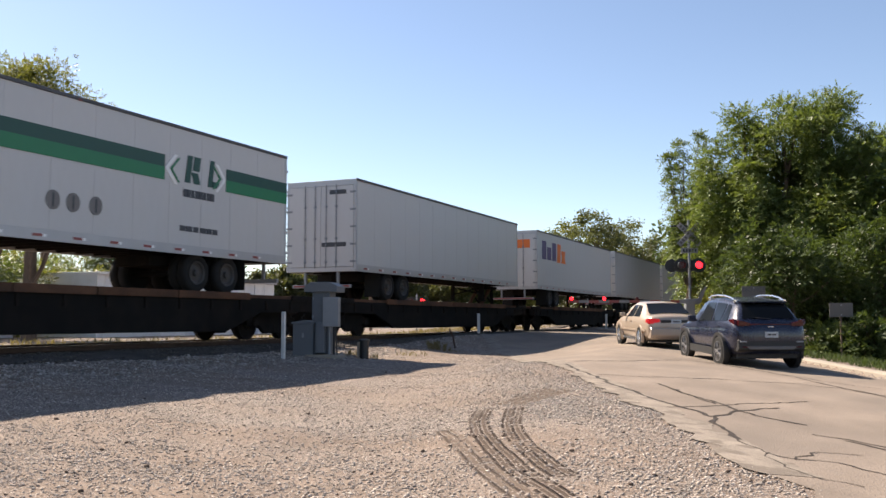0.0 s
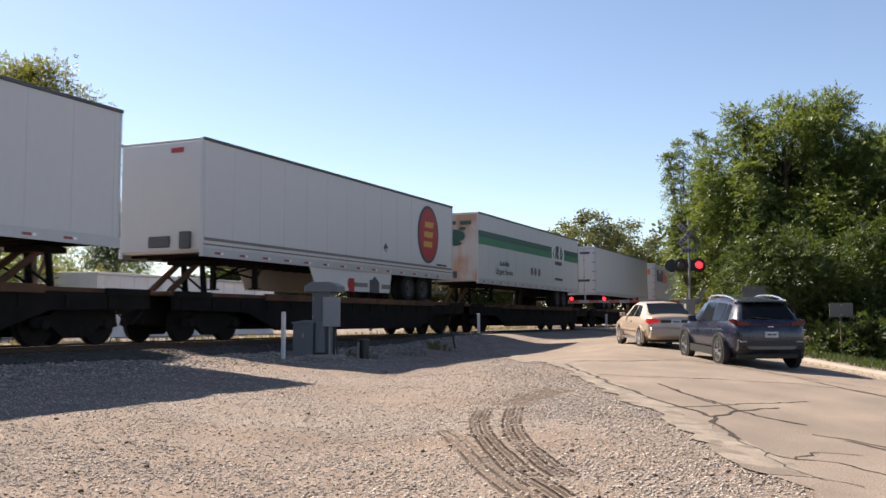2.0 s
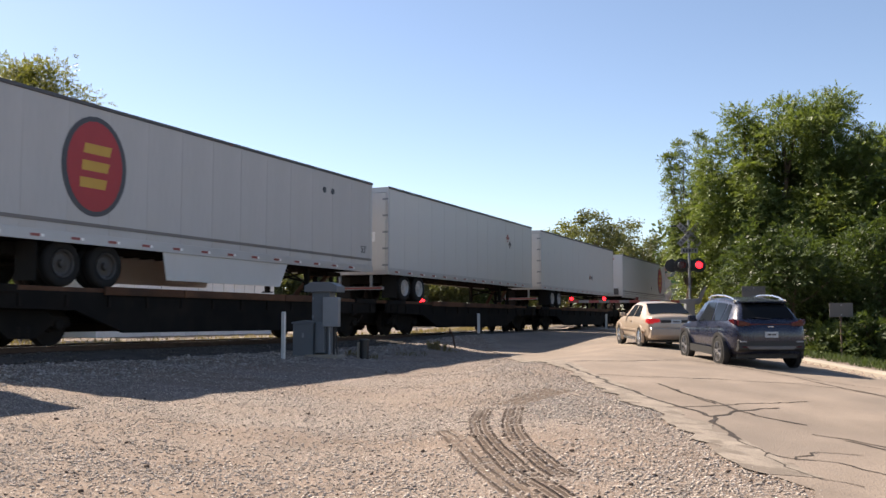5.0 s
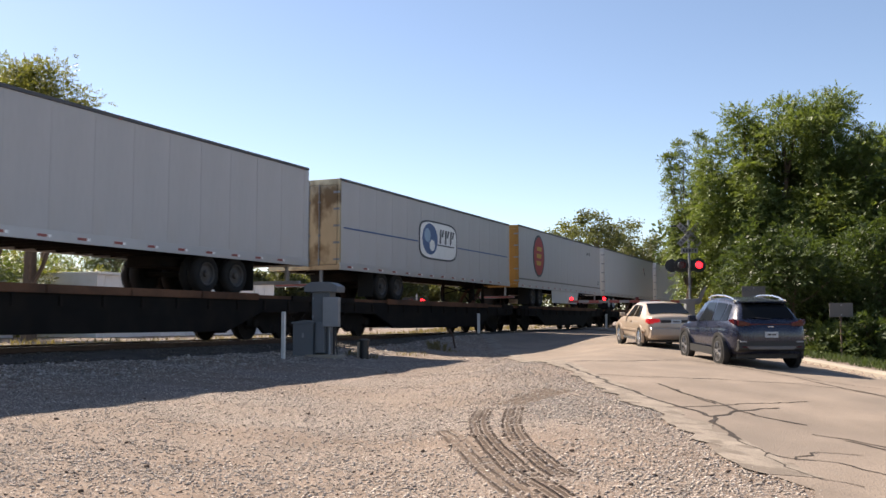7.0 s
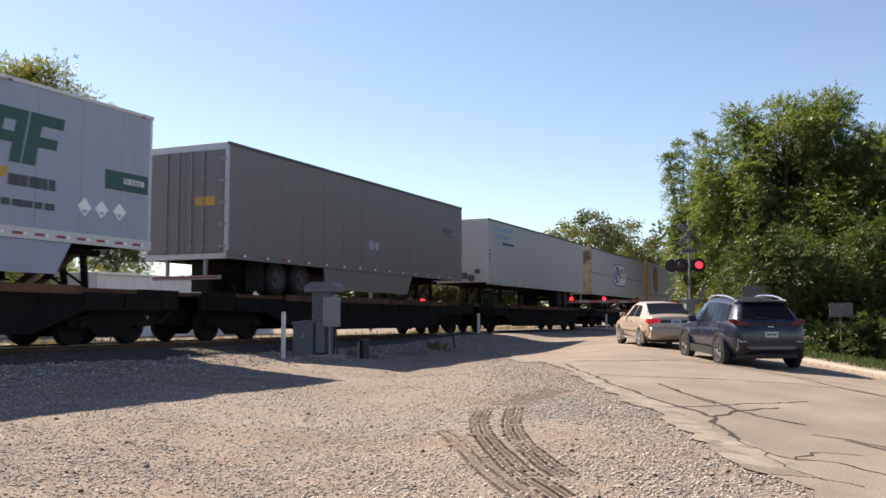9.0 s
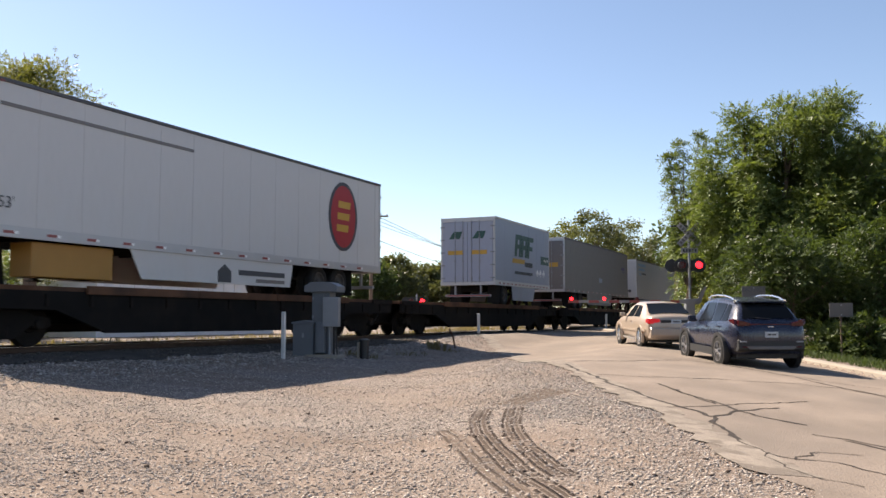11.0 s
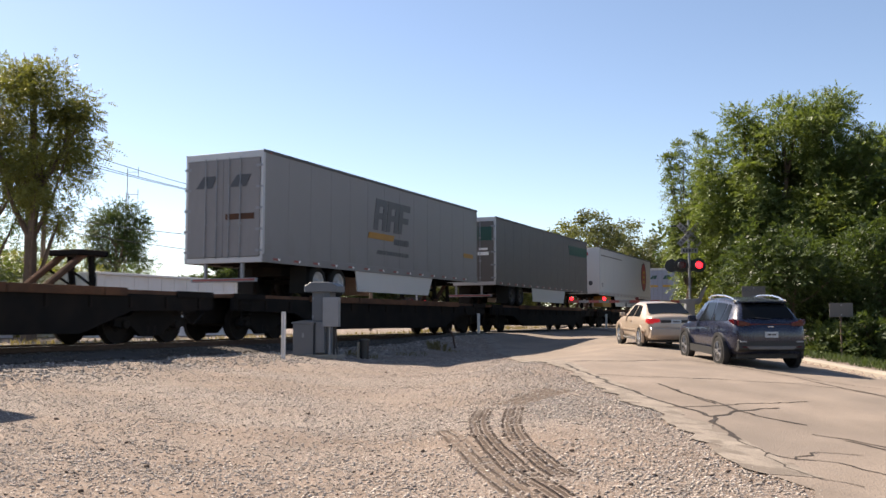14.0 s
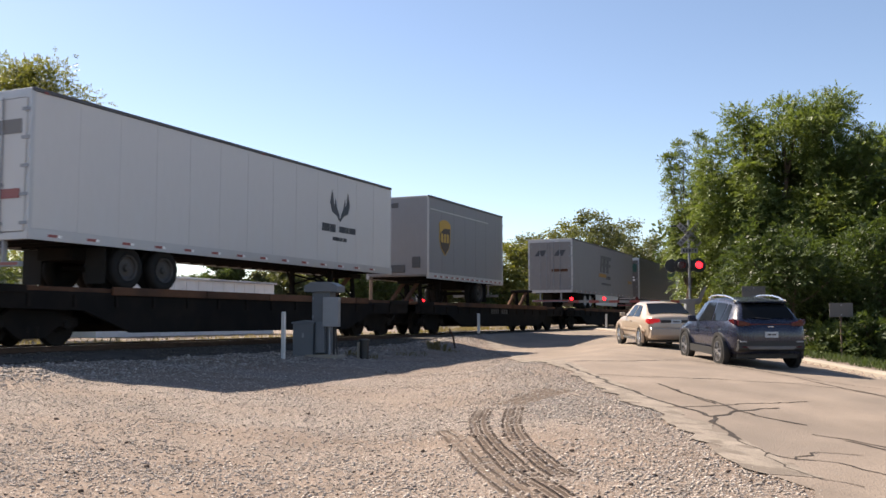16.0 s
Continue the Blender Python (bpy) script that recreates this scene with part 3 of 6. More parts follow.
    part("nose_connector", B(-0.35, 0.35, L + 0.01, L + 0.06, zb + 0.25, zb + 0.55, 0.02), DARKRAIL, e)
    # underframe
    fm = mesh_of(box(-wide + 0.05, wide - 0.05, 0, 0.06, zb + 0.02, zb + 0.098), BLACKSTEEL)
    y = 0.4
    while y < L - 0.3:
        part("floor_beam", fm, None, e).location.y = y
        y += 0.61
    if axles:
        first = 1.6 if pup and axle == 2.6 else axle
        ys = [first] if pup else [first, first + 1.25]
        bg = part("bogie", B(-0.55, 0.55, first - 1.0, ys[-1] + 1.0, zb - 0.28, zb + 0.0, 0.02), BLACKSTEEL, e)
        for y in ys:
            part("axle", rod((-1.0, Y(y), 0.505), (1.0, Y(y), 0.505), 0.07), BLACKSTEEL, bg)
            for s in (-1, 1):
                for k in (0.83, 1.12):
                    t = part("tyre", TYRE_ME, None, bg)
                    t.location = (s * k, Y(y), 0.505)
                o = part("wheel_rim", RIM_ME if rims else RIM_DARK_ME, None, bg, "white steel wheel rim" if rims else "sooty dark wheel rim")
                o.location = (s * 1.15, Y(y), 0.505)
                o.rotation_euler.z = 0 if s > 0 else math.pi
        for s in (-1, 1):
            part("mudflap", B(s * 0.98 - 0.3, s * 0.98 + 0.3, ys[0] - 0.75, ys[0] - 0.735, 0.12, zb), RUBBER, e)
    b = B(-1.15, 1.15, 0.02, 0.12, zb - 0.55, zb - 0.44, 0.01)
    for s in (-0.65, 0.65):
        B(s - 0.04, s + 0.04, 0.02, 0.12, zb - 0.45, zb, 0.01, b)
    part("underride_bar", b, GALV, e)
    part("bumper_tape", B(-1.1, 1.1, 0.014, 0.02, zb - 0.52, zb - 0.46), REDTAPE, e)
    ly = L - (2.4 if pup else 3.2)
    b = bmesh.new()
    for s in (-0.75, 0.75):
        B(s - 0.07, s + 0.07, ly - 0.07, ly + 0.07, 0.22, zb, 0.01, b)
        B(s - 0.14, s + 0.14, ly - 0.13, ly + 0.13, 0.18, 0.22, 0.01, b)
        rod((s, Y(ly), 0.45), (s * 0.5, Y(ly - 0.9), zb), 0.035, b, 6)
    rod((-0.75, Y(ly), 0.5), (0.75, Y(ly), zb - 0.1), 0.03, b, 6)
    rod((0.75, Y(ly), 0.5), (-0.75, Y(ly), zb - 0.1), 0.03, b, 6)
    part("landing_gear", b, BLACKSTEEL, e)
    if skirt:
        a0, a1, sm = skirt
        for s in (-1, 1):
            part("side_skirt", prism([(Y(a0), zb + 0.01), (Y(a0 + 0.15), zb - 0.68), (Y(a1 - 0.4), zb - 0.68), (Y(a1), zb + 0.01)], s * wide * 0.97 - 0.012, s * wide * 0.97 + 0.012, "X"), sm, e)
    MOVING.append((e, y0, 1.30 - wide, DECK))
    e["half"] = wide
    return e


def decal(e, pts, material, name="marking", face="side", lift=0.006, label=""):
    """A flat painted shape on the side towards +x (outline in y, z) or on the rear or front end (x, z)."""
    w = e["half"]
    if face == "side":
        b = prism(pts, w - 0.006, w + 0.002 + lift, "X")
    else:
        y = face
        b = prism(pts, y - 0.004 - lift, y + 0.004 + lift, "Y")
    return part(name, b, material, e, label)


def oval(cy, cz, ry, rz, n=28, p=2.0):
    return [(cy + ry * math.copysign(abs(math.cos(a)) ** (2 / p), math.cos(a)), cz + rz * math.copysign(abs(math.sin(a)) ** (2 / p), math.sin(a)))
            for a in (2 * math.pi * i / n for i in range(n))]


def rect(a, b, c, d):
    return [(a, c), (b, c), (b, d), (a, d)]


OCHRE = mat("ochre_nose_paint", (0.34, 0.17, 0.03), 0.5, vary=0.15, scale=1.5)


def text_mesh(words, size, material):
    c = bpy.data.curves.new("words", "FONT")
    c.body, c.size, c.align_x, c.extrude = words, size, "CENTER", 0.002
    ob = new("words", c)
    me = bpy.data.meshes.new_from_object(ob.evaluated_get(bpy.context.evaluated_depsgraph_get()))
    bpy.data.objects.remove(ob)
    me.materials.clear()
    me.materials.append(material)
    return me


def lettering(parent, words, size, material, at, rz=90, name="lettering"):
    """Upright writing that is read from +x when rz is 90."""
    o = part(name, text_mesh(words, size, material), None, parent)
    o.matrix_basis = Matrix.Translation(at) @ Euler((radians(90), 0, radians(rz))).to_matrix().to_4x4()
    return o


def z_(v):
    return v - DECK


def bars(e, y0, y1, z0, z1, material, rows=1, broken=5, slope=0.0):
    """Plain bars that stand for writing."""
    h = (z1 - z0) / rows
    for r in range(rows):
        w = (y1 - y0) / broken
        for k in range(broken):
            g = w * (0.10 + 0.08 * ((k * 7 + r * 3) % 3))
            a, b = y0 + k * w, y0 + (k + 1) * w - g
            decal(e, rect(a, b, z_(z0) + r * h + h * 0.12, z_(z0) + (r + 1) * h - h * 0.12), material, "writing_bar")


def diamond(e, y, z, r, a, b):
    decal(e, [(y - r, z_(z)), (y, z_(z) - r), (y + r, z_(z)), (y, z_(z) + r)], a, "placard")
    decal(e, [(y - r * 0.45, z_(z) - r * 0.3), (y, z_(z) - r * 0.75), (y + r * 0.45, z_(z) - r * 0.3)], b, "placard", lift=0.009)


def oval_badge(e, cy, cz, ry, rz):
    decal(e, oval(cy, z_(cz), ry, rz), INK, "badge_rim", label="dark oval badge rim")
    decal(e, oval(cy, z_(cz), ry * 0.86, rz * 0.90), RED, "badge", lift=0.009, label="red oval badge")
    for k in (-1, 0, 1):
        z = z_(cz) + k * rz * 0.34
        decal(e, [(cy - ry * 0.42 + k * 0.04, z - rz * 0.10), (cy + ry * 0.38 + k * 0.06, z - rz * 0.10), (cy + ry * 0.44 + k * 0.06, z + rz * 0.10), (cy - ry * 0.40 + k * 0.06, z + rz * 0.10)],
              YELLOW, "badge_bar", lift=0.012)


def slant(e, y0, y1, z0, z1, lean, material, name="emblem", lift=0.006):
    return decal(e, [(y0, z_(z0)), (y1, z_(z0)), (y1 + lean, z_(z1)), (y0 + lean, z_(z1))], material, name, lift=lift)


def pillar_emblem(e, y0, y1, z0, z1, material):
    """Three heavy slanted shapes side by side."""
    w = (y1 - y0) / 3
    for k in range(3):
        a, b = y0 + k * w, y0 + (k + 1) * w - 0.06
        h = z1 - z0
        for s0, s1, c0, c1 in ((0, 0.36, 0, 1), (0.36, 1.0, 0.78, 1), (0.36, 0.9, 0.36, 0.56)) + (((0.7, 1.0, 0, 0.8),) if k < 2 else ()) :
            slant(e, a + (b - a) * s0 + 0.2 * c0, a + (b - a) * s1 + 0.2 * c0, z0 + h * c0, z0 + h * c1, 0.2 * (c1 - c0), material)


# trailers, from the front of the train backwards
trailer(81.3, 97.5, "van_trailer", "white dry van trailer far along the train", WHITE_WORN)
trailer(63.9, 80.1, "van_trailer", "plain white dry van trailer with worn sides", WHITE_WORN)

t = trailer(46.5, 62.6, "van_trailer", "white van trailer with purple and orange emblem shapes", WHITE, zt=6.25)
for k in range(3):
    decal(t, rect(0.9 + k * 0.9, 1.6 + k * 0.9, z_(4.75), z_(5.75 if k != 1 else 5.45)), PURPLE, "emblem")
slant(t, 3.6, 4.2, 4.7, 5.75, 0.1, ORANGE)
slant(t, 4.4, 4.9, 4.7, 5.4, 0.35, ORANGE)
slant(t, 4.75, 5.25, 4.7, 5.4, -0.35, ORANGE, lift=0.008)
decal(t, rect(0.2, 1.0, z_(5.3), z_(5.75)), ORANGE, "emblem", face=-0.03)
decal(t, rect(-0.9, 0.1, z_(5.3), z_(5.75)), PURPLE, "emblem", face=-0.03)

t = trailer(27.1, 43.4, "van_trailer", "plain white van trailer with closed barn doors", WHITE, zt=6.27)
decal(t, rect(0.35, 1.0, z_(5.75), z_(5.9)), INK, "writing_bar", face=-0.035)
decal(t, rect(0.05, 1.0, z_(3.95), z_(4.1)), INK, "writing_bar", face=-0.035)

# two-tone green stripe
t = trailer(6.7, 22.9, "van_trailer", "white van trailer with a two-tone green stripe and rusty nose", WHITE, nose=RUSTY, rev=True, zt=6.32)
for a, b in ((0.0, 10.9), (13.3, 16.2)):
    decal(t, rect(a + 0.02, b, z_(5.20), z_(5.50)), GREEN_DARK, "stripe", label="dark green stripe")
    decal(t, rect(a + 0.02, b, z_(4.88), z_(5.20)), GREEN, "stripe", label="green stripe")
for y, d in ((10.9, 1), (13.3, -1)):
    decal(t, [(y, z_(5.19)), (y + d * 0.34, z_(5.56)), (y + d * 0.46, z_(5.56)), (y + d * 0.14, z_(5.19)), (y + d * 0.46, z_(4.82)), (y + d * 0.34, z_(4.82))], WHITETAPE, "chevron", lift=0.010)
    decal(t, [(y + d * 0.2, z_(5.19)), (y + d * 0.5, z_(5.5)), (y + d * 0.56, z_(5.5)), (y + d * 0.28, z_(5.19)), (y + d * 0.56, z_(4.88)), (y + d * 0.5, z_(4.88))], GREEN, "chevron", lift=0.010)
slant(t, 11.65, 11.85, 4.92, 5.62, 0.1, GREEN_DARK)
slant(t, 11.95, 12.2, 5.25, 5.62, 0.06, GREEN_DARK)
slant(t, 12.0, 12.25, 4.92, 5.2, -0.1, GREEN_DARK)
slant(t, 12.55, 12.72, 4.92, 5.62, 0.1, GREEN_DARK)
slant(t, 12.74, 13.0, 4.92, 5.08, 0.02, GREEN_DARK)
bars(t, 11.6, 12.85, 4.52, 4.78, INK, broken=8)
bars(t, 11.5, 13.05, 3.66, 3.84, INK, broken=6)
for y in (7.5, 8.05, 8.7):
    decal(t, oval(y, z_(3.98), 0.19, 0.21), GREYSIDE, "placard")
    decal(t, rect(y - 0.025, y + 0.025, z_(3.83), z_(4.13)), INK, "placard", lift=0.009)
lettering(t, "Available", 0.36, GREEN_DARK, (1.392, 3.35, z_(4.03)))
lettering(t, "Liftgate Service", 0.40, GREEN_DARK, (1.392, 3.37, z_(3.62)))
for a, b, c, d in ((-0.35, 0.75, 4.95, 5.55), (-0.1, 0.6, 4.8, 5.0), (0.45, 0.8, 5.5, 5.65)):
    decal(t, oval((a + b) / 2, z_((c + d) / 2), (b - a) / 2, (d - c) / 2, 12), GREEN_DARK, "door_picture", face=-0.035)
for k in range(3):
    decal(t, rect(-1.0 + k * 0.75, -0.45 + k * 0.75, z_(5.75), z_(5.92)), GREEN_DARK, "door_bar", face=-0.035)

# first oval badge
t = trailer(-12.4, 3.8, "van_trailer", "white insulated trailer with a red and yellow oval badge", WHITE, rev=True, skirt=(5.5, 11.0, WHITE), zt=6.22)
oval_badge(t, 13.8, 4.82, 0.96, 1.14)
decal(t, rect(0.1, 16.1, z_(3.52), z_(3.60)), GREYSIDE, "grey_line")
decal(t, rect(0.1, 16.1, z_(3.40), z_(3.44)), GREYSIDE, "grey_line")
diamond(t, 10.2, 4.05, 0.16, INK, WHITETAPE)
bars(t, 14.6, 15.6, 3.62, 3.72, INK)
for y, m, w in ((7.6, RED, 0.18), (9.05, INK, 0.30)):
    decal(t, rect(y, y + w * 2, z_(2.40), z_(2.85)), m, "skirt_mark", lift=-0.02)
b = prism(oval(7.7, 0.5, 0.16, 0.16), 1.35, 1.365, "X")
part("skirt_mark", b, RED, t, "red round skirt mark")
part("skirt_mark", prism([(9.1, 0.25), (9.75, 0.25), (9.75, 0.6), (9.42, 0.82), (9.1, 0.6)], 1.35, 1.365, "X"), INK, t)
part("skirt_mark", box(1.35, 1.365, 8.0, 8.9, 0.42, 0.56), GREYSIDE, t)
part("skirt_mark", box(1.35, 1.365, 9.95, 10.6, 0.40, 0.56), GREYSIDE, t)
decal(t, rect(0.35, 0.75, z_(5.85), z_(5.98)), RED, "door_label", face=-0.035)
part("rear_box", box(0.72, 1.05, -0.12, -0.01, z_(3.3), z_(3.75), 0.02), DARKRAIL, t)

# two plain white vans with bright wheels
t = trailer(-31.5, -15.3, "van_trailer", "plain white van trailer with white wheel rims", WHITE, axle=2.4, rims=True)
diamond(t, 10.0, 4.15, 0.17, REDTAPE, INK)
diamond(t, 10.45, 4.12, 0.15, INK, REDTAPE)
t = trailer(-49.2, -33.0, "van_trailer", "smooth white van trailer with small placards high up", WHITE, axle=1.6, rims=True)
diamond(t, 12.55, 5.42, 0.20, REDTAPE, WHITETAPE)
diamond(t, 12.85, 5.12, 0.18, INK, WHITETAPE)
decal(t, rect(0.5, 0.85, z_(4.3), z_(4.65)), WHITETAPE, "door_label", face=-0.035)

# second oval badge, with ochre doors
t = trailer(-66.6, -50.4, "van_trailer", "white trailer with an oval badge and ochre rear doors", WHITE_WORN, rear=OCHRE, skirt=(5.6, 11.0, WHITE), zt=6.25)
oval_badge(t, 3.3, 4.85, 0.95, 1.12)
decal(t, rect(0.1, 16.1, z_(3.50), z_(3.58)), GREYSIDE, "grey_line")
lettering(t, "53'", 0.34, INK, (1.392, 15.55, z_(3.75)))
for y in (13.0, 13.5):
    decal(t, oval(y, z_(5.6), 0.1, 0.1, 12), INK, "vent", label="small dark vent")

# rounded badge with a globe
t = trailer(-84.1, -67.9, "van_trailer", "white van trailer with a blue rounded badge and polished doors", WHITE_WORN, rear=STEEL_SHINY, zt=6.12, axle=3.2)
decal(t, oval(7.85, z_(4.63), 1.85, 0.78, 40, 4.5), INK, "badge_rim")
decal(t, oval(7.85, z_(4.63), 1.76, 0.71, 40, 4.5), WHITETAPE, "badge", lift=0.009)
decal(t, oval(7.0, z_(4.66), 0.72, 0.62), BLUE, "badge_globe", lift=0.012, label="blue globe shape")
decal(t, oval(6.75, z_(4.8), 0.3, 0.28, 9), BLUEFADE, "badge_land", lift=0.014)
decal(t, oval(7.2, z_(4.42), 0.26, 0.24, 7), WHITETAPE, "badge_land", lift=0.014)
for k in range(3):
    slant(t, 7.9 + k * 0.52, 8.05 + k * 0.52, 4.55, 5.12, 0.06, INK, lift=0.012)
    slant(t, 8.1 + k * 0.52, 8.25 + k * 0.52, 4.82, 5.12, 0.12, INK, lift=0.012)
decal(t, rect(7.7, 9.4, z_(4.45), z_(4.50)), INK, "badge_line", lift=0.012)
bars(t, 7.75, 9.35, 4.18, 4.36, INK, broken=6)
for a, b in ((0.25, 5.9), (9.8, 15.9)):
    decal(t, rect(a, b, z_(4.47), z_(4.52)), BLUE, "blue_line")

# faded blue bars at one end, turned round
t = trailer(-102.2, -86.0, "van_trailer", "off-white van trailer with faded blue lettering bars", WHITE_WORN, rev=True, axle=3.4, zt=6.15)
bars(t, 0.75, 3.5, 5.62, 5.90, BLUEFADE, broken=9)
bars(t, 0.8, 3.0, 5.28, 5.54, BLUEFADE, broken=8)
bars(t, 1.9, 3.5, 5.02, 5.18, INK, broken=9)
decal(t, [(0.85, z_(5.0)), (1.8, z_(4.9)), (1.6, z_(5.08)), (1.1, z_(5.16))], BLUEFADE, "emblem")
for k in range(4):
    decal(t, rect(0.12, 0.24, z_(4.62) - k * 0.16, z_(4.72) - k * 0.16), INK, "writing_bar")
for x, z, w in ((0.55, 3.4, 0.16), (0.85, 3.7, 0.12)):
    part("nose_socket", spun([(w, -0.09), (w, -0.02), (w * 0.6, 0.0)], 14, "Y", (x, 0, z_(z))), DARKRAIL, t)

# aged grey
t = trailer(-121.5, -105.3, "van_trailer", "aged grey ribbed-door van trailer with low skirts", GREYSIDE, zt=6.28, skirt=(5.0, 11.4, GREYSIDE), rail=GREYSIDE)
slant(t, 14.2, 15.1, 5.02, 5.22, 0.1, PURPLE)
bars(t, 14.6, 15.2, 4.86, 4.96, PURPLE, broken=3)
decal(t, oval(8.1, z_(4.05), 0.2, 0.17, 16), FLOWGREY, "placard")
decal(t, oval(8.5, z_(4.05), 0.15, 0.15, 16), FLOWGREY, "placard")
decal(t, rect(0.35, 1.0, z_(4.55), z_(4.8)), YELLOW, "door_label", face=-0.035)

# the short grey trailer with the dark green emblem
t = trailer(-132.8, -124.4, "short_trailer", "short pale blue-grey trailer with dark green emblem and yellow bar", FLOWGREY, pup=True, top=WHITE, skirt=(2.4, 6.0, FLOWGREY), rail=WHITE, zt=6.34)
pillar_emblem(t, 2.75, 5.55, 4.62, 5.72, GREEN_DARK)
slant(t, 2.4, 4.2, 4.28, 4.50, 0.1, YELLOW)
bars(t, 4.3, 5.5, 4.12, 4.42, INK, broken=7)
bars(t, 2.8, 5.5, 3.72, 3.90, INK, broken=10)
decal(t, rect(6.9, 8.25, z_(4.42), z_(4.85)), GREEN_DARK, "label_plate", label="dark green label")
bars(t, 7.45, 8.15, 4.56, 4.74, WHITETAPE, broken=5)
for y in (6.3, 6.8, 7.35):
    diamond(t, y, 3.92, 0.2, WHITETAPE, FLOWGREY)
for x in (-0.6, 0.6):
    decal(t, [(x - 0.35, z_(5.3)), (x + 0.2, z_(5.3)), (x + 0.35, z_(5.65)), (x - 0.1, z_(5.65))], GREEN_DARK, "door_emblem", face=-0.035)
    decal(t, rect(x - 0.4, x + 0.4, z_(4.55), z_(4.75)), YELLOW, "door_bar", face=-0.035)

# third oval badge
t = trailer(-160.55, -144.2, "van_trailer", "white insulated trailer with oval badge and underslung panel", WHITE, rev=True, skirt=(5.5, 12.3, WHITE), zt=6.28)
oval_badge(t, 13.75, 4.85, 0.92, 1.14)
decal(t, rect(0.35, 6.2, z_(5.72), z_(5.80)), GREYSIDE, "grey_line")
lettering(t, "53'", 0.34, INK, (1.392, 0.55, z_(3.68)))
part("skirt_mark", box(1.35, 1.365, 8.2, 10.4, 0.52, 0.66), INK, t)
part("skirt_mark", box(1.35, 1.365, 9.0, 10.4, 0.34, 0.44), GREYSIDE, t)
part("skirt_mark", prism([(7.3, 0.3), (7.85, 0.3), (7.85, 0.6), (7.57, 0.78), (7.3, 0.6)], 1.35, 1.365, "X"), INK, t)
part("pallet_box", box(0.55, 1.18, 1.4, 3.7, z_(2.35), z_(3.08), 0.02), OCHRE, t, "dusty ochre underslung box")
decal(t, rect(-0.1, 0.6, z_(5.75), z_(5.95)), RED, "door_label", face=-0.035)
decal(t, oval(0.75, z_(3.9), 0.14, 0.16, 12), INK, "door_vent", face=-0.035)

# grey with remains of a dark green stripe
t = trailer(-179.9, -163.75, "van_trailer", "aged dark grey trailer with remains of a dark green stripe", AGEDDARK, rail=AGEDDARK, zt=6.33, skirt=(5.4, 11.4, WHITE))
decal(t, [(12.3, z_(5.30)), (16.1, z_(5.30)), (16.1, z_(5.86)), (12.0, z_(5.86))], GREEN_DARK, "old_stripe")
for a, b, c, d in ((-1.2, -0.75, 5.2, 5.85), (-0.7, -0.1, 5.05, 5.85), (-0.05, 0.5, 5.25, 5.85), (0.55, 1.2, 5.2, 5.85)):
    decal(t, rect(a, b, z_(c), z_(d)), GREEN_DARK, "old_stripe", face=-0.037)
bars_x = ((0.55, 1.0, 4.75, 4.85), (0.5, 1.05, 4.5, 4.66))
for a, b, c, d in bars_x:
    decal(t, rect(a, b, z_(c), z_(d)), WHITETAPE, "writing_bar", face=-0.037)

# long pale grey with the dark emblem
t = trailer(-198.5, -182.2, "van_trailer", "long dull grey trailer with dark emblem and pale skirt", DULLGREY, zt=6.35, axle=3.2, rims=True, rail=DULLGREY, skirt=(5.4, 11.6, WHITE))
pillar_emblem(t, 6.6, 9.4, 4.62, 5.74, INK_FADED)
slant(t, 6.2, 8.1, 4.30, 4.52, 0.1, OCHRE)
bars(t, 8.2, 9.4, 4.16, 4.44, INK_FADED, broken=7)
bars(t, 6.9, 9.4, 3.76, 3.94, INK_FADED, broken=10)
decal(t, rect(14.75, 15.8, z_(4.14), z_(4.32)), OCHRE, "label_bar")
for x in (-0.6, 0.6):
    decal(t, [(x - 0.38, z_(5.3)), (x + 0.2, z_(5.3)), (x + 0.38, z_(5.65)), (x - 0.1, z_(5.65))], INK, "door_emblem", face=-0.037)
decal(t, rect(0.1, 1.1, z_(4.35), z_(4.52)), RUSTDECK, "door_bar", face=-0.037)

# short grey one with the shield, turned round
t = trailer(-218.8, -210.4, "short_trailer", "short off-white trailer with a brown and gold shield", MIDGREY, pup=True, axle=2.7, rev=True, zt=6.42, rail=WHITE_WORN)
shield = [(-0.55, 0.62), (-0.3, 0.72), (0, 0.76), (0.3, 0.72), (0.55, 0.62), (0.55, -0.1), (0.42, -0.4), (0, -0.72), (-0.42, -0.4), (-0.55, -0.1)]
decal(t, [(1.6 + a, z_(4.80) + b) for a, b in shield], YELLOW, "shield_rim", label="gold shield rim")
decal(t, [(1.6 + a * 0.9, z_(4.78) + b * 0.88 - 0.02) for a, b in shield], BROWN, "shield", lift=0.009, label="brown shield")
decal(t, [(1.05, z_(5.38)), (1.6, z_(5.52)), (2.15, z_(5.38)), (2.15, z_(5.22)), (1.5, z_(5.2)), (1.05, z_(4.95))], YELLOW, "shield_band", lift=0.012)
for k in range(3):
    decal(t, rect(1.2 + k * 0.28, 1.4 + k * 0.28, z_(4.62), z_(4.98)), YELLOW, "shield_bar", lift=0.012)
decal(t, rect(0.2, 6.5, z_(5.86), z_(5.91)), WHITE_WORN, "white_line")
for x, z, m in ((0.85, 3.75, DARKRAIL), (-0.85, 3.75, GREYSIDE)):
    part("nose_socket", box(x - 0.17, x + 0.17, -0.06, 0.0, z_(z) - 0.22, z_(z) + 0.22, 0.02), m, t)
part("nose_plate", box(-0.35, 0.05, -0.03, 0.0, z_(5.95), z_(6.15), 0.01), DARKRAIL, t)

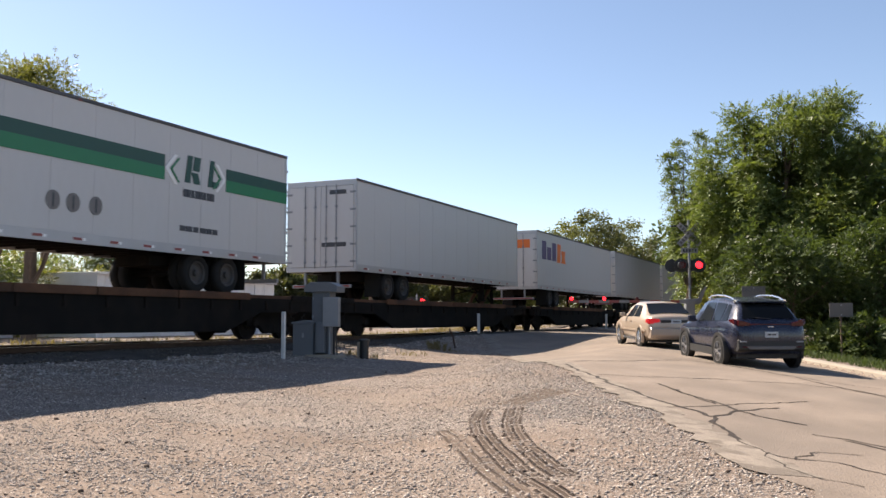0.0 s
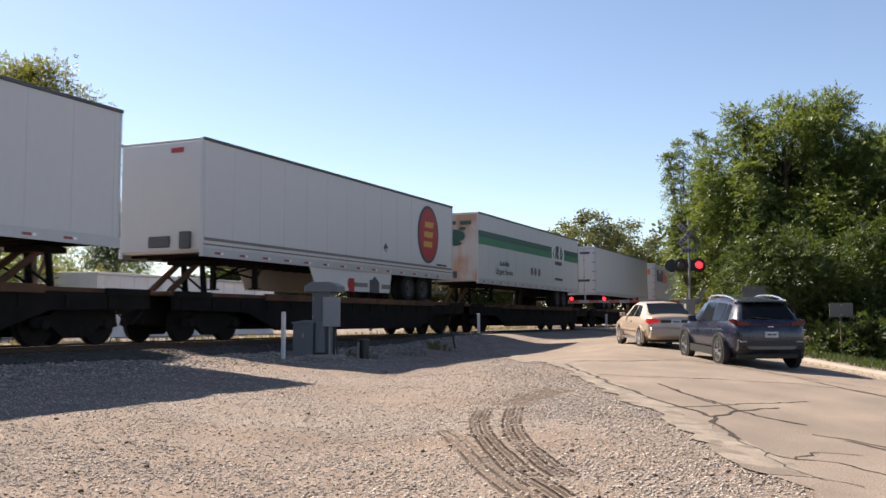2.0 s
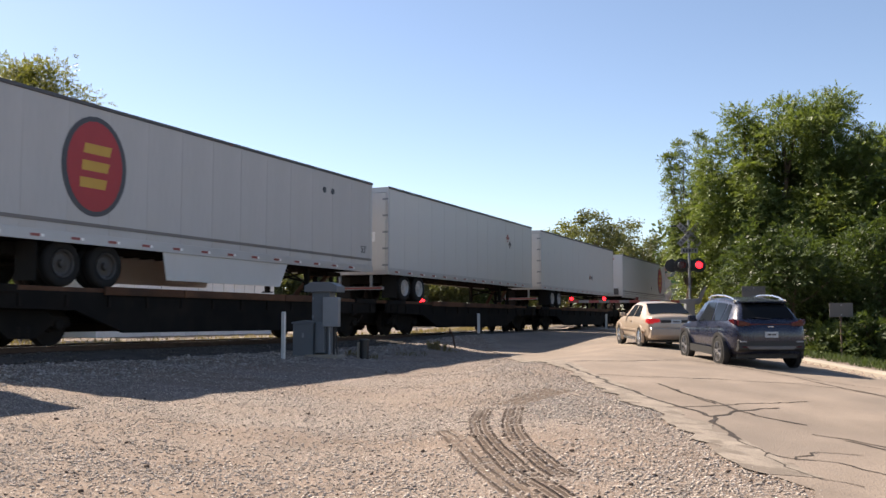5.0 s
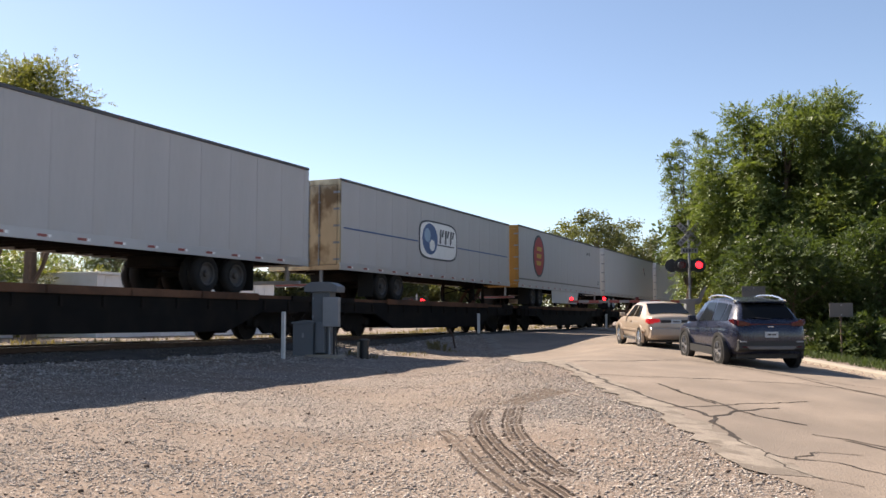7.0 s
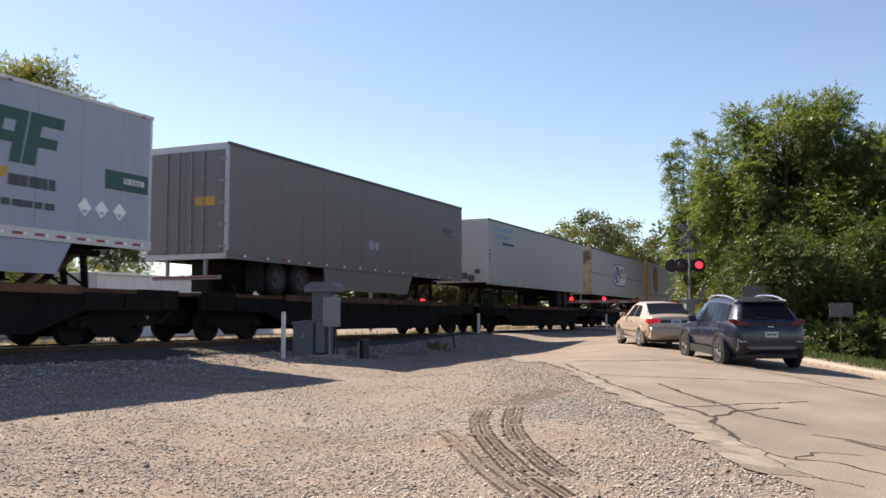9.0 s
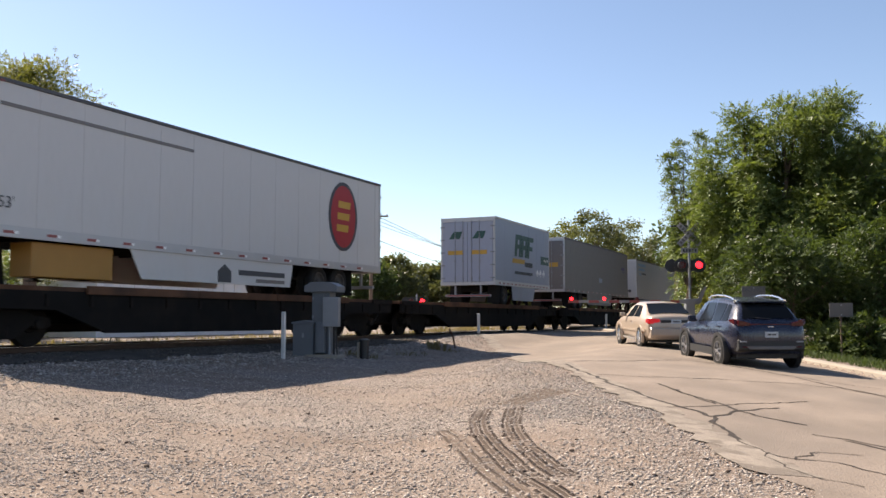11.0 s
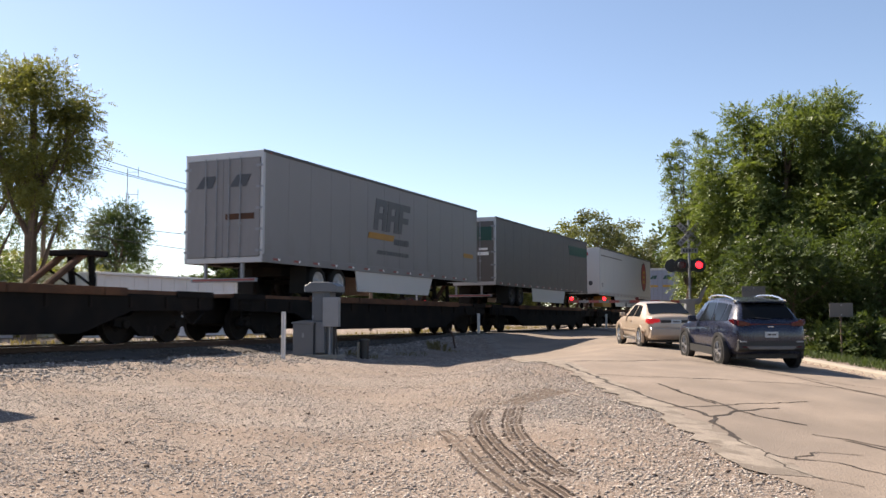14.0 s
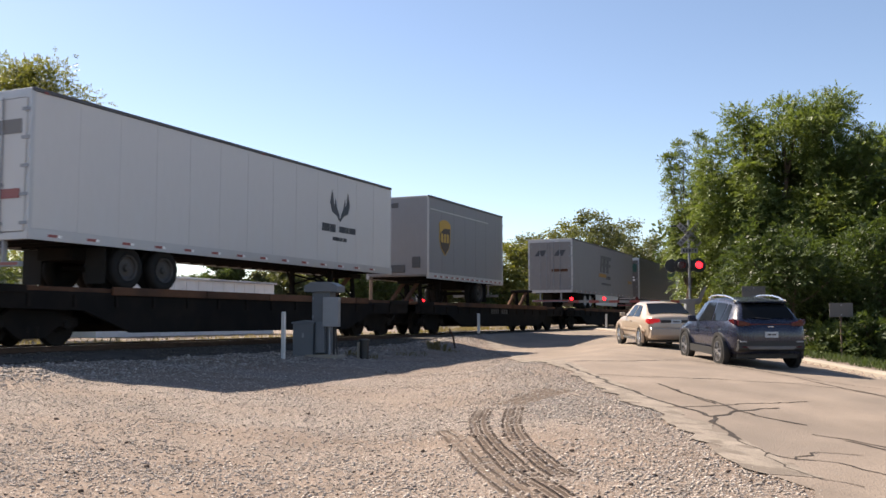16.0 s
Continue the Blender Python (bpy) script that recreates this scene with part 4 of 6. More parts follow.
# white with the antler emblem
t = trailer(-238.1, -222.0, "van_trailer", "clean white van trailer with a dark antler emblem", WHITE, zt=6.26, axle=3.0)
for s in (-1, 1):
    decal(t, [(12.45 + s * y, z_(z)) for y, z in ((0.0, 4.66), (0.22, 4.85), (0.5, 4.95), (0.62, 5.25), (0.5, 5.65), (0.42, 5.3), (0.33, 5.12), (0.30, 5.4), (0.22, 5.1), (0.08, 4.92))], INK, "emblem", label="dark antler shape")
bars(t, 11.35, 12.2, 4.25, 4.58, INK, broken=5)
bars(t, 12.4, 13.5, 4.28, 4.54, INK, broken=5)
bars(t, 12.0, 12.9, 4.0, 4.16, INK, broken=4)
decal(t, rect(0.1, 1.15, z_(3.95), z_(4.15)), REDTAPE, "door_bar", face=-0.037)
decal(t, rect(0.1, 1.15, z_(5.3), z_(5.6)), GREYSIDE, "door_bar", face=-0.037)

# hitches under each trailer's kingpin, and one standing empty
HITCH = [96.3, 78.9, 61.4, 42.2, 7.9, -11.2, -16.5, -34.2, -51.6, -69.1, -101.0, -106.5, -125.6, -159.4, -164.9, -183.4, -204.0, -217.6, -223.2]
CUTS = [99.5, 80.7, 63.2, 44.9, 25.0, 5.3, -13.9, -32.2, -49.8, -67.2, -85.1, -103.7, -123.0, -143.0, -162.1, -181.0, -200.3, -220.3, -240.0]
for f, r in zip(CUTS, CUTS[1:]):
    at_h = [h for h in HITCH if r < h < f]
    flatcar(r, f, at_h)


# ---- places seen from the camera's stand: ahead, sideways ----
def at(ahead, side):
    h = radians(24.09)
    return (EYE[0] - math.sin(h) * ahead + math.cos(h) * side, EYE[1] + math.cos(h) * ahead + math.sin(h) * side)


def ground_at(px, py):
    """Where the line of sight through a point of the picture first meets the land."""
    drop, side = (py - 567) / 1635, (px - 784) / 1635
    lo = 3.0
    while lo < 120:
        x, y = at(lo, side * lo)
        if EYE[2] - drop * lo < land(x, y):
            break
        lo += 0.1
    a, b = lo - 0.1, lo
    for _ in range(12):
        m = (a + b) / 2
        x, y = at(m, side * m)
        a, b = (a, m) if EYE[2] - drop * m < land(x, y) else (m, b)
    return x, y


# ---- trees ----
def tree(x, y, z, height, spread, base, seed, leaves, size, material, label, clumps=60, group="trees beside the line", squash=1.0, lean=(0, 0), bushy=False, spray=True, leaders=()):
    rng = np.random.RandomState(seed)
    e = thing("bush" if bushy else "tree", label, "bush" if bushy else "tree", pose(x, y, z), group)
    # clump centres: an uneven crown
    cz, rz = base + (height - base) * 0.5, (height - base) * 0.5
    cen = []
    while len(cen) < clumps:
        p = rng.uniform(-1, 1, 3)
        r = np.linalg.norm(p)
        lim = 0.86 + 0.30 * noise.noise((p[0] * 1.7 + seed, p[1] * 1.7, p[2] * 1.7))
        if 0.22 < r < lim:
            w = 1.0 if bushy else (1.0 - 0.35 * max(0, p[2]) ** 2)
            cen.append((p[0] * spread * w + lean[0] * (p[2] + 1), p[1] * spread * w * squash + lean[1] * (p[2] + 1), cz + p[2] * rz))
    for dx, dy, top in leaders:                          # upright shoots that stand out of the crown
        for k in range(9):
            f = k / 8
            cen.append((dx * (0.55 + 0.45 * f) + 0.1 * math.sin(k * 2.1 + dx), dy, base + (top - base) * (0.3 + 0.7 * f)))
    cen = np.array(cen)
    clumps = len(cen)
    # trunk and limbs
    b = bmesh.new()
    tr = max(0.07, height * 0.022)
    pts = [Vector((lean[0] * k * 0.3 + 0.12 * math.sin(k * 2 + seed) * (k > 0), lean[1] * k * 0.3 + 0.1 * math.cos(k * 3 + seed) * (k > 0), height * 0.8 * k / 5)) for k in range(6)]
    for k in range(5):
        rod(pts[k], pts[k + 1], tr * (1.15 - k * 0.2), b, 9, tr * (1.15 - (k + 1) * 0.2) + 0.01)
    tk = part("trunk", b, BARK, e)
    for c in cen[:: max(1, clumps // 14)]:
        k = int(np.clip((c[2] - height * 0.18) / (height * 0.16), 0, 4))
        mid = (Vector(c) + pts[k]) / 2 + Vector((0, 0, -0.03 * height))
        b = rod(pts[k], mid, tr * 0.42, None, 6, tr * 0.25)
        rod(mid, c, tr * 0.25, b, 6, 0.015)
        part("limb", b, BARK, e)
    # leaves in clumps, as feathery sprays or one by one
    cr = rng.uniform(0.7, 1.4, clumps) * min(spread, rz * 1.2) * (3.4 / clumps) ** 0.5 * 1.22

    def unit(q):
        return q / np.linalg.norm(q, axis=1)[:, None]
    if leaders:
        cr[-9 * len(leaders):] = np.tile(np.linspace(0.62, 0.16, 9), len(leaders))
    k = 9 if spray else 1
    f = leaves // k
    which = rng.randint(0, clumps, f)
    d = unit(rng.normal(0, 1, (f, 3)))
    pos = cen[which] + d * (cr[which] * np.abs(rng.normal(0.60, 0.27, f)))[:, None] * np.array([1, 1, 0.72])
    pos[:, 2] = np.maximum(pos[:, 2], 0.05)
    if spray:
        out = unit(cen[which] - np.array([0, 0, cz]))
        axis = unit(d * 0.7 + out * 0.4 + rng.normal(0, 0.45, (f, 3)) + np.array([0, 0, 0.1]))
        up = unit(rng.normal(0, 0.45, (f, 3)) + d * 0.35 + np.array([0, 0, 1.0]))
        side = unit(np.cross(axis, up))
        long = (size * 2.7 * rng.uniform(0.7, 1.3, f))[:, None]
        P, A, C = [], [], []
        for m in range(9):
            t, sg = ((m // 2 + 1) / 4.6, (-1 if m % 2 else 1)) if m < 8 else (1.0, 0)
            ld = unit(side * sg * 0.85 + axis * (0.5 if sg else 1.0) + rng.normal(0, 0.18, (f, 3)) + np.array([0, 0, -0.15]))
            P.append(pos + axis * long * t - np.array([0, 0, 1.0]) * long * 0.38 * t * t + ld * size * 0.36)
            A.append(ld)
            C.append(unit(np.cross(ld, up + rng.normal(0, 0.25, (f, 3)))))
        pos, a, c = np.concatenate(P), np.concatenate(A), np.concatenate(C)
        n = len(pos)
        s = (size * 0.85 * rng.uniform(0.75, 1.25, n))[:, None]
        wd = 0.20
    else:
        n = f
        a = unit(rng.normal(0, 1, (n, 3)) * np.array([1, 1, 0.6]))
        c = unit(np.cross(a, rng.normal(0, 0.6, (n, 3)) + np.array([0, 0, 0.5])))
        s = (size * rng.uniform(0.6, 1.35, n))[:, None]
        wd = 0.28
    pos[:, 2] = np.maximum(pos[:, 2], 0.04)
    v = np.stack([pos - a * s * 0.5, pos + c * s * wd, pos + a * s * 0.5, pos - c * s * wd], 1).reshape(-1, 3)
    me = bpy.data.meshes.new("leaves")
    me.vertices.add(4 * n)
    me.vertices.foreach_set("co", v.astype(np.float32).ravel())
    me.loops.add(4 * n)
    me.loops.foreach_set("vertex_index", np.arange(4 * n, dtype=np.int32))
    me.polygons.add(n)
    me.polygons.foreach_set("loop_start", np.arange(0, 4 * n, 4, dtype=np.int32))
    me.update(calc_edges=True)
    me.materials.append(material)
    o = new("crown", me)
    o.parent = e
    o["kind"] = "stuff"
    return e


def plant(ahead, px, height, spread, base, seed, leaves, size, material, label, **k):
    x, y = at(ahead, (px - 784) / 1635 * ahead)
    return tree(x, y, land(x, y), height, spread, base, seed, leaves, size, material, label, **k)


BIG = "large full broadleaf tree with dense dark green foliage"
plant(38, 1395, 10.7, 2.4, 1.0, 18, 50000, 0.17, LEAF, BIG, clumps=50)
plant(38.5, 1462, 10.8, 3.5, 1.0, 11, 112000, 0.17, LEAF, BIG, clumps=95)
plant(39.5, 1325, 10.5, 2.75, 0.8, 12, 84000, 0.17, LEAF, BIG, clumps=80)
plant(36, 1562, 8.6, 2.7, 0.6, 13, 60000, 0.17, LEAF, BIG, clumps=60)
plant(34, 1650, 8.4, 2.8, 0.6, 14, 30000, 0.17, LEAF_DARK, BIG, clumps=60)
plant(43.5, 1262, 7.8, 1.5, 1.5, 15, 30000, 0.17, LEAF, "slender broadleaf tree with feathery branch ends", clumps=40)
plant(43.0, 1218, 6.4, 0.6, 2.0, 16, 17000, 0.16, LEAF, "slender young tree with upright spiky shoots", clumps=14,
      leaders=((-0.75, 0.2, 8.3), (-0.15, -0.2, 8.8), (0.75, 0.1, 9.2)))
# Bushes in dark leaves have the overhanging trees' shade put into their colour.
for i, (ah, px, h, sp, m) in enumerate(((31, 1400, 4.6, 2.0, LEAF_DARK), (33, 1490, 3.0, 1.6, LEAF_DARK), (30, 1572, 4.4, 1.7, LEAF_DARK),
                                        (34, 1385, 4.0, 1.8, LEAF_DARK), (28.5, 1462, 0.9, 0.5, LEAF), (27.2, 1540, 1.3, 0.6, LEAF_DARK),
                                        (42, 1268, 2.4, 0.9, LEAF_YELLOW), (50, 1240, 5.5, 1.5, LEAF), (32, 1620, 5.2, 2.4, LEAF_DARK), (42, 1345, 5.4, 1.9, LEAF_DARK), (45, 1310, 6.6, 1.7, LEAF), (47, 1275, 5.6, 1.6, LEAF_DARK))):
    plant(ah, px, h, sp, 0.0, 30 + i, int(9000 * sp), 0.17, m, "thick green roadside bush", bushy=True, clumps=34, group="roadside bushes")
# Mostly hidden trees, added to cut sky light and reflections on the train.
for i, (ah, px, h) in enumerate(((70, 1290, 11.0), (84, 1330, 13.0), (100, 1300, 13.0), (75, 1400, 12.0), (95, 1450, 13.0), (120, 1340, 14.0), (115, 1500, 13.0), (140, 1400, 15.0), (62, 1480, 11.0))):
    plant(ah, px, h, 4.5, 0.6, 140 + i, 8000, 0.42, LEAF_DARK, spray=False, label="tall dark broadleaf tree added behind the roadside trees", clumps=46, group="roadside belt of trees")
FAR = "distant broadleaf tree in hazy green"
for i, (ah, px, h, sp, m) in enumerate(((150, 955, 17.5, 6.0, LEAF), (158, 1005, 19.0, 7.0, LEAF_YELLOW), (150, 1060, 20.0, 7.0, LEAF), (165, 1110, 18.5, 7.0, LEAF),
                                        (175, 1155, 18.5, 6.5, LEAF), (185, 1195, 19.0, 7.0, LEAF_DARK), (180, 1235, 20.0, 7.0, LEAF), (140, 915, 14.0, 5.0, LEAF_YELLOW),
                                        (170, 1080, 16.5, 8.0, LEAF_DARK), (130, 690, 10.5, 5.0, LEAF), (125, 640, 11.5, 5.2, LEAF_DARK), (140, 735, 10.5, 5.0, LEAF),
                                        (140, 790, 11.0, 6.0, LEAF), (140, 850, 12.0, 6.0, LEAF_DARK), (120, 400, 9.4, 3.2, LEAF_DARK), (125, 350, 7.5, 3.0, LEAF_DARK), (135, 500, 9.8, 4.2, LEAF),
                                        (130, 460, 8.6, 3.4, LEAF), (140, 560, 10.0, 4.6, LEAF))):
    plant(ah, px, h, sp, 1.0, 60 + i, 13000, 0.46, LEAF_FAR if m is LEAF else m, FAR, spray=False, clumps=46, group="distant trees")
plant(44, 52, 14.9, 3.0, 4.6, 90, 62000, 0.18, LEAF_YELLOW, "tall open broadleaf tree with yellowing leaves", clumps=42)
plant(47, -50, 15.4, 3.2, 3.0, 91, 36000, 0.18, LEAF, "tall open broadleaf tree with gaps in its crown", clumps=46)
plant(70, 204, 10.2, 2.5, 3.0, 92, 30000, 0.20, LEAF_DARK, "small dark round-headed tree beyond the tracks", clumps=34)
for i, (ah, px, h, sp, m) in enumerate(((54, 20, 5.0, 2.6, LEAF_YELLOW), (58, 95, 4.6, 2.6, LEAF), (60, 170, 4.4, 2.2, LEAF_YELLOW), (50, -60, 5.0, 2.8, LEAF),
                                        (62, 235, 4.6, 2.0, LEAF_DARK), (95, 305, 5.5, 2.6, LEAF_DARK), (74, 20, 8.4, 3.4, LEAF_DARK), (78, 85, 8.2, 3.2, LEAF), (76, 150, 8.0, 3.2, LEAF_YELLOW), (80, 215, 8.0, 3.2, LEAF_DARK), (70, -50, 8.2, 3.6, LEAF), (66, 60, 6.4, 2.8, LEAF_DARK), (88, 262, 6.6, 2.6, LEAF))):
    plant(ah, px, h, sp, 0.0, 110 + i, 8000, 0.22, m, "scrubby green bush beyond the tracks", bushy=True, clumps=30, group="bushes beyond the tracks")


# ---- grass and stones ----
def blades(name, spots, label, material=GRASS):
    verts, faces = [], []
    rng = random.Random(5)
    for x, y, r, n, h in spots:
        for _ in range(n):
            a, d = rng.uniform(0, 6.28), r * rng.random() ** 0.5
            px, py = x + d * math.cos(a), y + d * math.sin(a)
            z = land(px, py) - 0.02
            hh, t, w = h * rng.uniform(0.4, 1.1), rng.uniform(0, 6.28), rng.uniform(0.006, 0.014)
            lx, ly = hh * 0.5 * math.cos(t), hh * 0.5 * math.sin(t)
            k = len(verts)
            verts += [(px - w * math.sin(t), py + w * math.cos(t), z), (px + w * math.sin(t), py - w * math.cos(t), z),
                      (px + lx * 0.4 + w * 0.7 * math.sin(t), py + ly * 0.4 - w * 0.7 * math.cos(t), z + hh * 0.65), (px + lx, py + ly, z + hh)]
            faces += [(k, k + 1, k + 2), (k, k + 2, k + 3)]
    o = raw(name, verts, faces, material)
    tagged(o, label, "grass", kind="stuff")


tufts = []
for px, py, r, n, h in ((775, 618, 0.3, 60, 0.24), (768, 616, 0.2, 40, 0.3), (796, 622, 0.3, 30, 0.16), (628, 630, 0.3, 70, 0.2), (655, 633, 0.25, 40, 0.15), (730, 628, 0.5, 50, 0.14)):
    tufts.append((*ground_at(px, py), r, n, h))
blades("weeds", tufts, "dry yellowish weeds beside the track")
verge = [(*road_xy(ROAD_R + 0.9 + 0.5 * (i % 3), 5 + i * 0.45), 0.45, 90, 0.22) for i in range(40)]
blades("verge_grass", verge, "short grass behind the kerb", LEAF_DARK)
far_grass = [(-5.5 - 2.0 * (i % 4), 8 + i * 0.9, 1.2, 60, 0.35) for i in range(70)]
blades("far_grass", far_grass, "dry grass beyond the track")


def stones(name, count, pick, smin, smax, material, label, seed, lift=0.0):
    rng = np.random.RandomState(seed)
    base = np.array([(1, 0, 0), (-1, 0, 0), (0, 1, 0), (0, -1, 0), (0, 0, 1), (0, 0, -1)], float)
    fc = np.array([(0, 2, 4), (2, 1, 4), (1, 3, 4), (3, 0, 4), (2, 0, 5), (1, 2, 5), (3, 1, 5), (0, 3, 5)])
    xy = np.array([pick(rng) for _ in range(count)])
    s = smin * (smax / smin) ** (rng.rand(count) ** 2.4)
    v = base[None] * rng.uniform(0.55, 1.2, (count, 6, 1)) * np.stack([np.ones(count), rng.uniform(0.6, 1.1, count), rng.uniform(0.32, 0.62, count)], 1)[:, None] * s[:, None, None]
    a = rng.uniform(0, 6.28, count)[:, None]
    ca, sa = np.cos(a), np.sin(a)
    z = (ground_z(xy[:, 0], xy[:, 1]) + s * 0.16 + lift)[:, None]
    w = np.stack([xy[:, :1] + v[..., 0] * ca - v[..., 1] * sa + v[..., 2] * 0.3, xy[:, 1:] + v[..., 0] * sa + v[..., 1] * ca, z + v[..., 2] + v[..., 0] * 0.2], 2)
    tri = (fc[None] + 6 * np.arange(count)[:, None, None]).reshape(-1)
    me = bpy.data.meshes.new(name)
    me.vertices.add(6 * count)
    me.vertices.foreach_set("co", w.astype(np.float32).ravel())
    me.loops.add(24 * count)
    me.loops.foreach_set("vertex_index", tri.astype(np.int32))
    me.polygons.add(8 * count)
    me.polygons.foreach_set("loop_start", np.arange(0, 24 * count, 3, dtype=np.int32))
    me.update(calc_edges=True)
    me.materials.append(material)
    tagged(new(name, me), label, "gravel", kind="stuff")


def yard_spot(rng):
    while True:
        ah = 4.6 * (26 / 4.6) ** rng.rand()
        side = rng.uniform(-0.52, 0.50) * ah
        x, y = at(ah, side)
        q = road_q(x, y)
        patch = noise.noise((x * 0.55, y * 0.55, 4)) + 0.5 * noise.noise((x * 1.7, y * 1.7, 9))
        if q < ROAD_L + 0.25 and x > 2.6 and patch > rng.uniform(-0.9, 0.35):
            return x, y


def bed_spot(rng):
    return rng.choice([-1, 1], p=[0.3, 0.7]) * rng.uniform(0.85, 2.6), rng.uniform(2, 46)


def edge_spot(rng):
    while True:
        l = 3.0 * (42 / 3.0) ** rng.rand()
        x, y = road_xy(ROAD_L + (rng.normal(-0.9, 0.55) if rng.rand() < 0.75 else rng.normal(0.0, 0.3)), l)
        if noise.noise((x * 0.9, y * 0.9, 21)) + 0.5 * noise.noise((x * 2.4, y * 2.4, 5)) > rng.uniform(-0.7, 0.4):
            return x, y


def berm_spot(rng):
    return 3.2 + rng.normal(0, 0.75) + 0.3 * rng.rand(), 1.0 + 43 * rng.rand() ** 1.3


stones("yard_stones", 95000, yard_spot, 0.006, 0.027, STONE, "loose pale stones on the gravel yard", 1)
stones("track_ballast", 14000, bed_spot, 0.025, 0.055, BALLAST, "grey crushed-stone ballast under the track", 2, 0.03)
stones("berm_stones", 16000, berm_spot, 0.015, 0.060, GREYSTONE, "coarse grey and tan stones heaped beside the track", 4)
stones("road_edge_stones", 22000, edge_spot, 0.006, 0.026, GREYSTONE, "loose grey stones along the road's ragged edge", 3)


# darker rocks lying about, each a thing of its own
def rock(px, py, r, seed):
    x, y = ground_at(px, py)
    b = bmesh.new()
    bmesh.ops.create_icosphere(b, subdivisions=2, radius=r)
    for v in b.verts:
        v.co *= 1 + 0.3 * noise.noise(v.co * (1.5 / r) + Vector((seed, 0, 0)))
        v.co.z *= 0.7
    o = part("rock", b, DARKROCK, smooth=True)
    tagged(o, "dark brown fist-sized rock on the gravel", "rock", "loose rocks")
    o.location = (x, y, float(ground_z(x, y)) + r * 0.35)


DARKROCK = mat("dark_rock", (0.085, 0.062, 0.05), 0.9, vary=0.25, scale=8.0, grain=60.0, bump=0.004, spec=0.2)
stones("dirt_clods", 420, yard_spot, 0.012, 0.040, DARKROCK, "dark earth clods scattered on the gravel", 7, 0.004)
for i, (px, py, r) in enumerate(((1010, 796, 0.024), (266, 822, 0.026), (1113, 838, 0.018), (1152, 838, 0.02), (152, 864, 0.024), (645, 762, 0.018), (441, 805, 0.018), (1112, 854, 0.02),
                                 (925, 830, 0.018), (105, 742, 0.024))):
    rock(px, py, r, i * 3.1)


# ---- tyre prints: rows of small pressed lugs in the dirt ----
PRINT = mat("dark_pressed_dirt", (0.105, 0.080, 0.065), 0.95, vary=0.3, scale=5.0, grain=40.0, spec=0.1)


def tyre_print(way, width, seed, material, across=5):
    rng = random.Random(seed)
    pts = [Vector(ground_at(*p)) for p in way]
    verts, faces = [], []
    for a, b in zip(pts, pts[1:]):
        d = b - a
        n = max(1, int(d.length / 0.042))
        u = d.normalized()
        w = Vector((-u.y, u.x))
        for k in range(n):
            c = a + d * ((k + 0.5) / n)
            fade = noise.noise((c.x * 1.5, c.y * 1.5, seed)) + 0.35
            for j in range(across):
                if rng.random() > 0.5 + fade:
                    continue
                o = c + w * ((j - (across - 1) / 2) / across * width)
                hw, hl = width / across * 0.40, 0.014
                sk = 0.012 * (1 if j % 2 else -1)
                m = len(verts)
                for p in (o - w * hw - u * hl, o + w * hw - u * (hl - sk), o + w * hw + u * (hl + sk), o - w * hw + u * hl):
                    verts.append((p.x, p.y, float(ground_z(p.x, p.y)) + 0.004))
                verts.append((o.x, o.y, verts[-1][2] + 0.008))
                faces += [(m + i, m + (i + 1) % 4, m + 4) for i in range(4)]
    o = raw("tyre_print", verts, faces, material)
    tagged(o, "dark tyre tread print pressed into the dirt", "tyre print", "tyre prints", kind="stuff")


tyre_print(((858, 722), (846, 742), (852, 766), (876, 795), (915, 828), (970, 862), (1000, 882)), 0.25, 3, PRINT)
tyre_print(((910, 722), (903, 742), (908, 764), (930, 792), (965, 818), (1000, 840)), 0.25, 4, PRINT)
PRINT_PALE = mat("pale_pressed_dirt", (0.16, 0.124, 0.10), 0.95, vary=0.3, scale=5.0, grain=40.0, spec=0.1)
tyre_print(((785, 758), (815, 785), (850, 818), (890, 850), (935, 882)), 0.22, 9, PRINT_PALE, 4)
tyre_print(((900, 716), (945, 700), (990, 688)), 0.5, 12, PRINT_PALE, 7)


# ---- tar-sealed cracks and joints in the road ----
def seal(points, width, seed, label="dark tar-sealed crack in the road"):
    pts = [Vector(ground_at(*p)) for p in points]
    verts, faces = [], []
    for a, b in zip(pts, pts[1:]):
        n = max(2, int((b - a).length / 0.12))
        for k in range(n + (b is pts[-1])):
            c = a + (b - a) * (k / n)
            u = (b - a).normalized()
            w = Vector((-u.y, u.x))
            j = 0.10 * noise.noise((c.x * 2.2, c.y * 2.2, seed)) + 0.04 * noise.noise((c.x * 7, c.y * 7, seed))
            hw = 0.68 * width * (0.5 + 0.35 * noise.noise((c.x * 5, c.y * 5, seed + 2)))
            for s in (-1, 1):
                p = c + w * (j + s * hw)
                verts.append((p.x, p.y, road_z(p.x, road_q(p.x, p.y)) + 0.017))
    faces = [(i, i + 1, i + 3, i + 2) for i in range(0, len(verts) - 2, 2)]
    tagged(raw("crack_seal", verts, faces, TAR), label, "road crack", "sealed cracks", kind="structure")


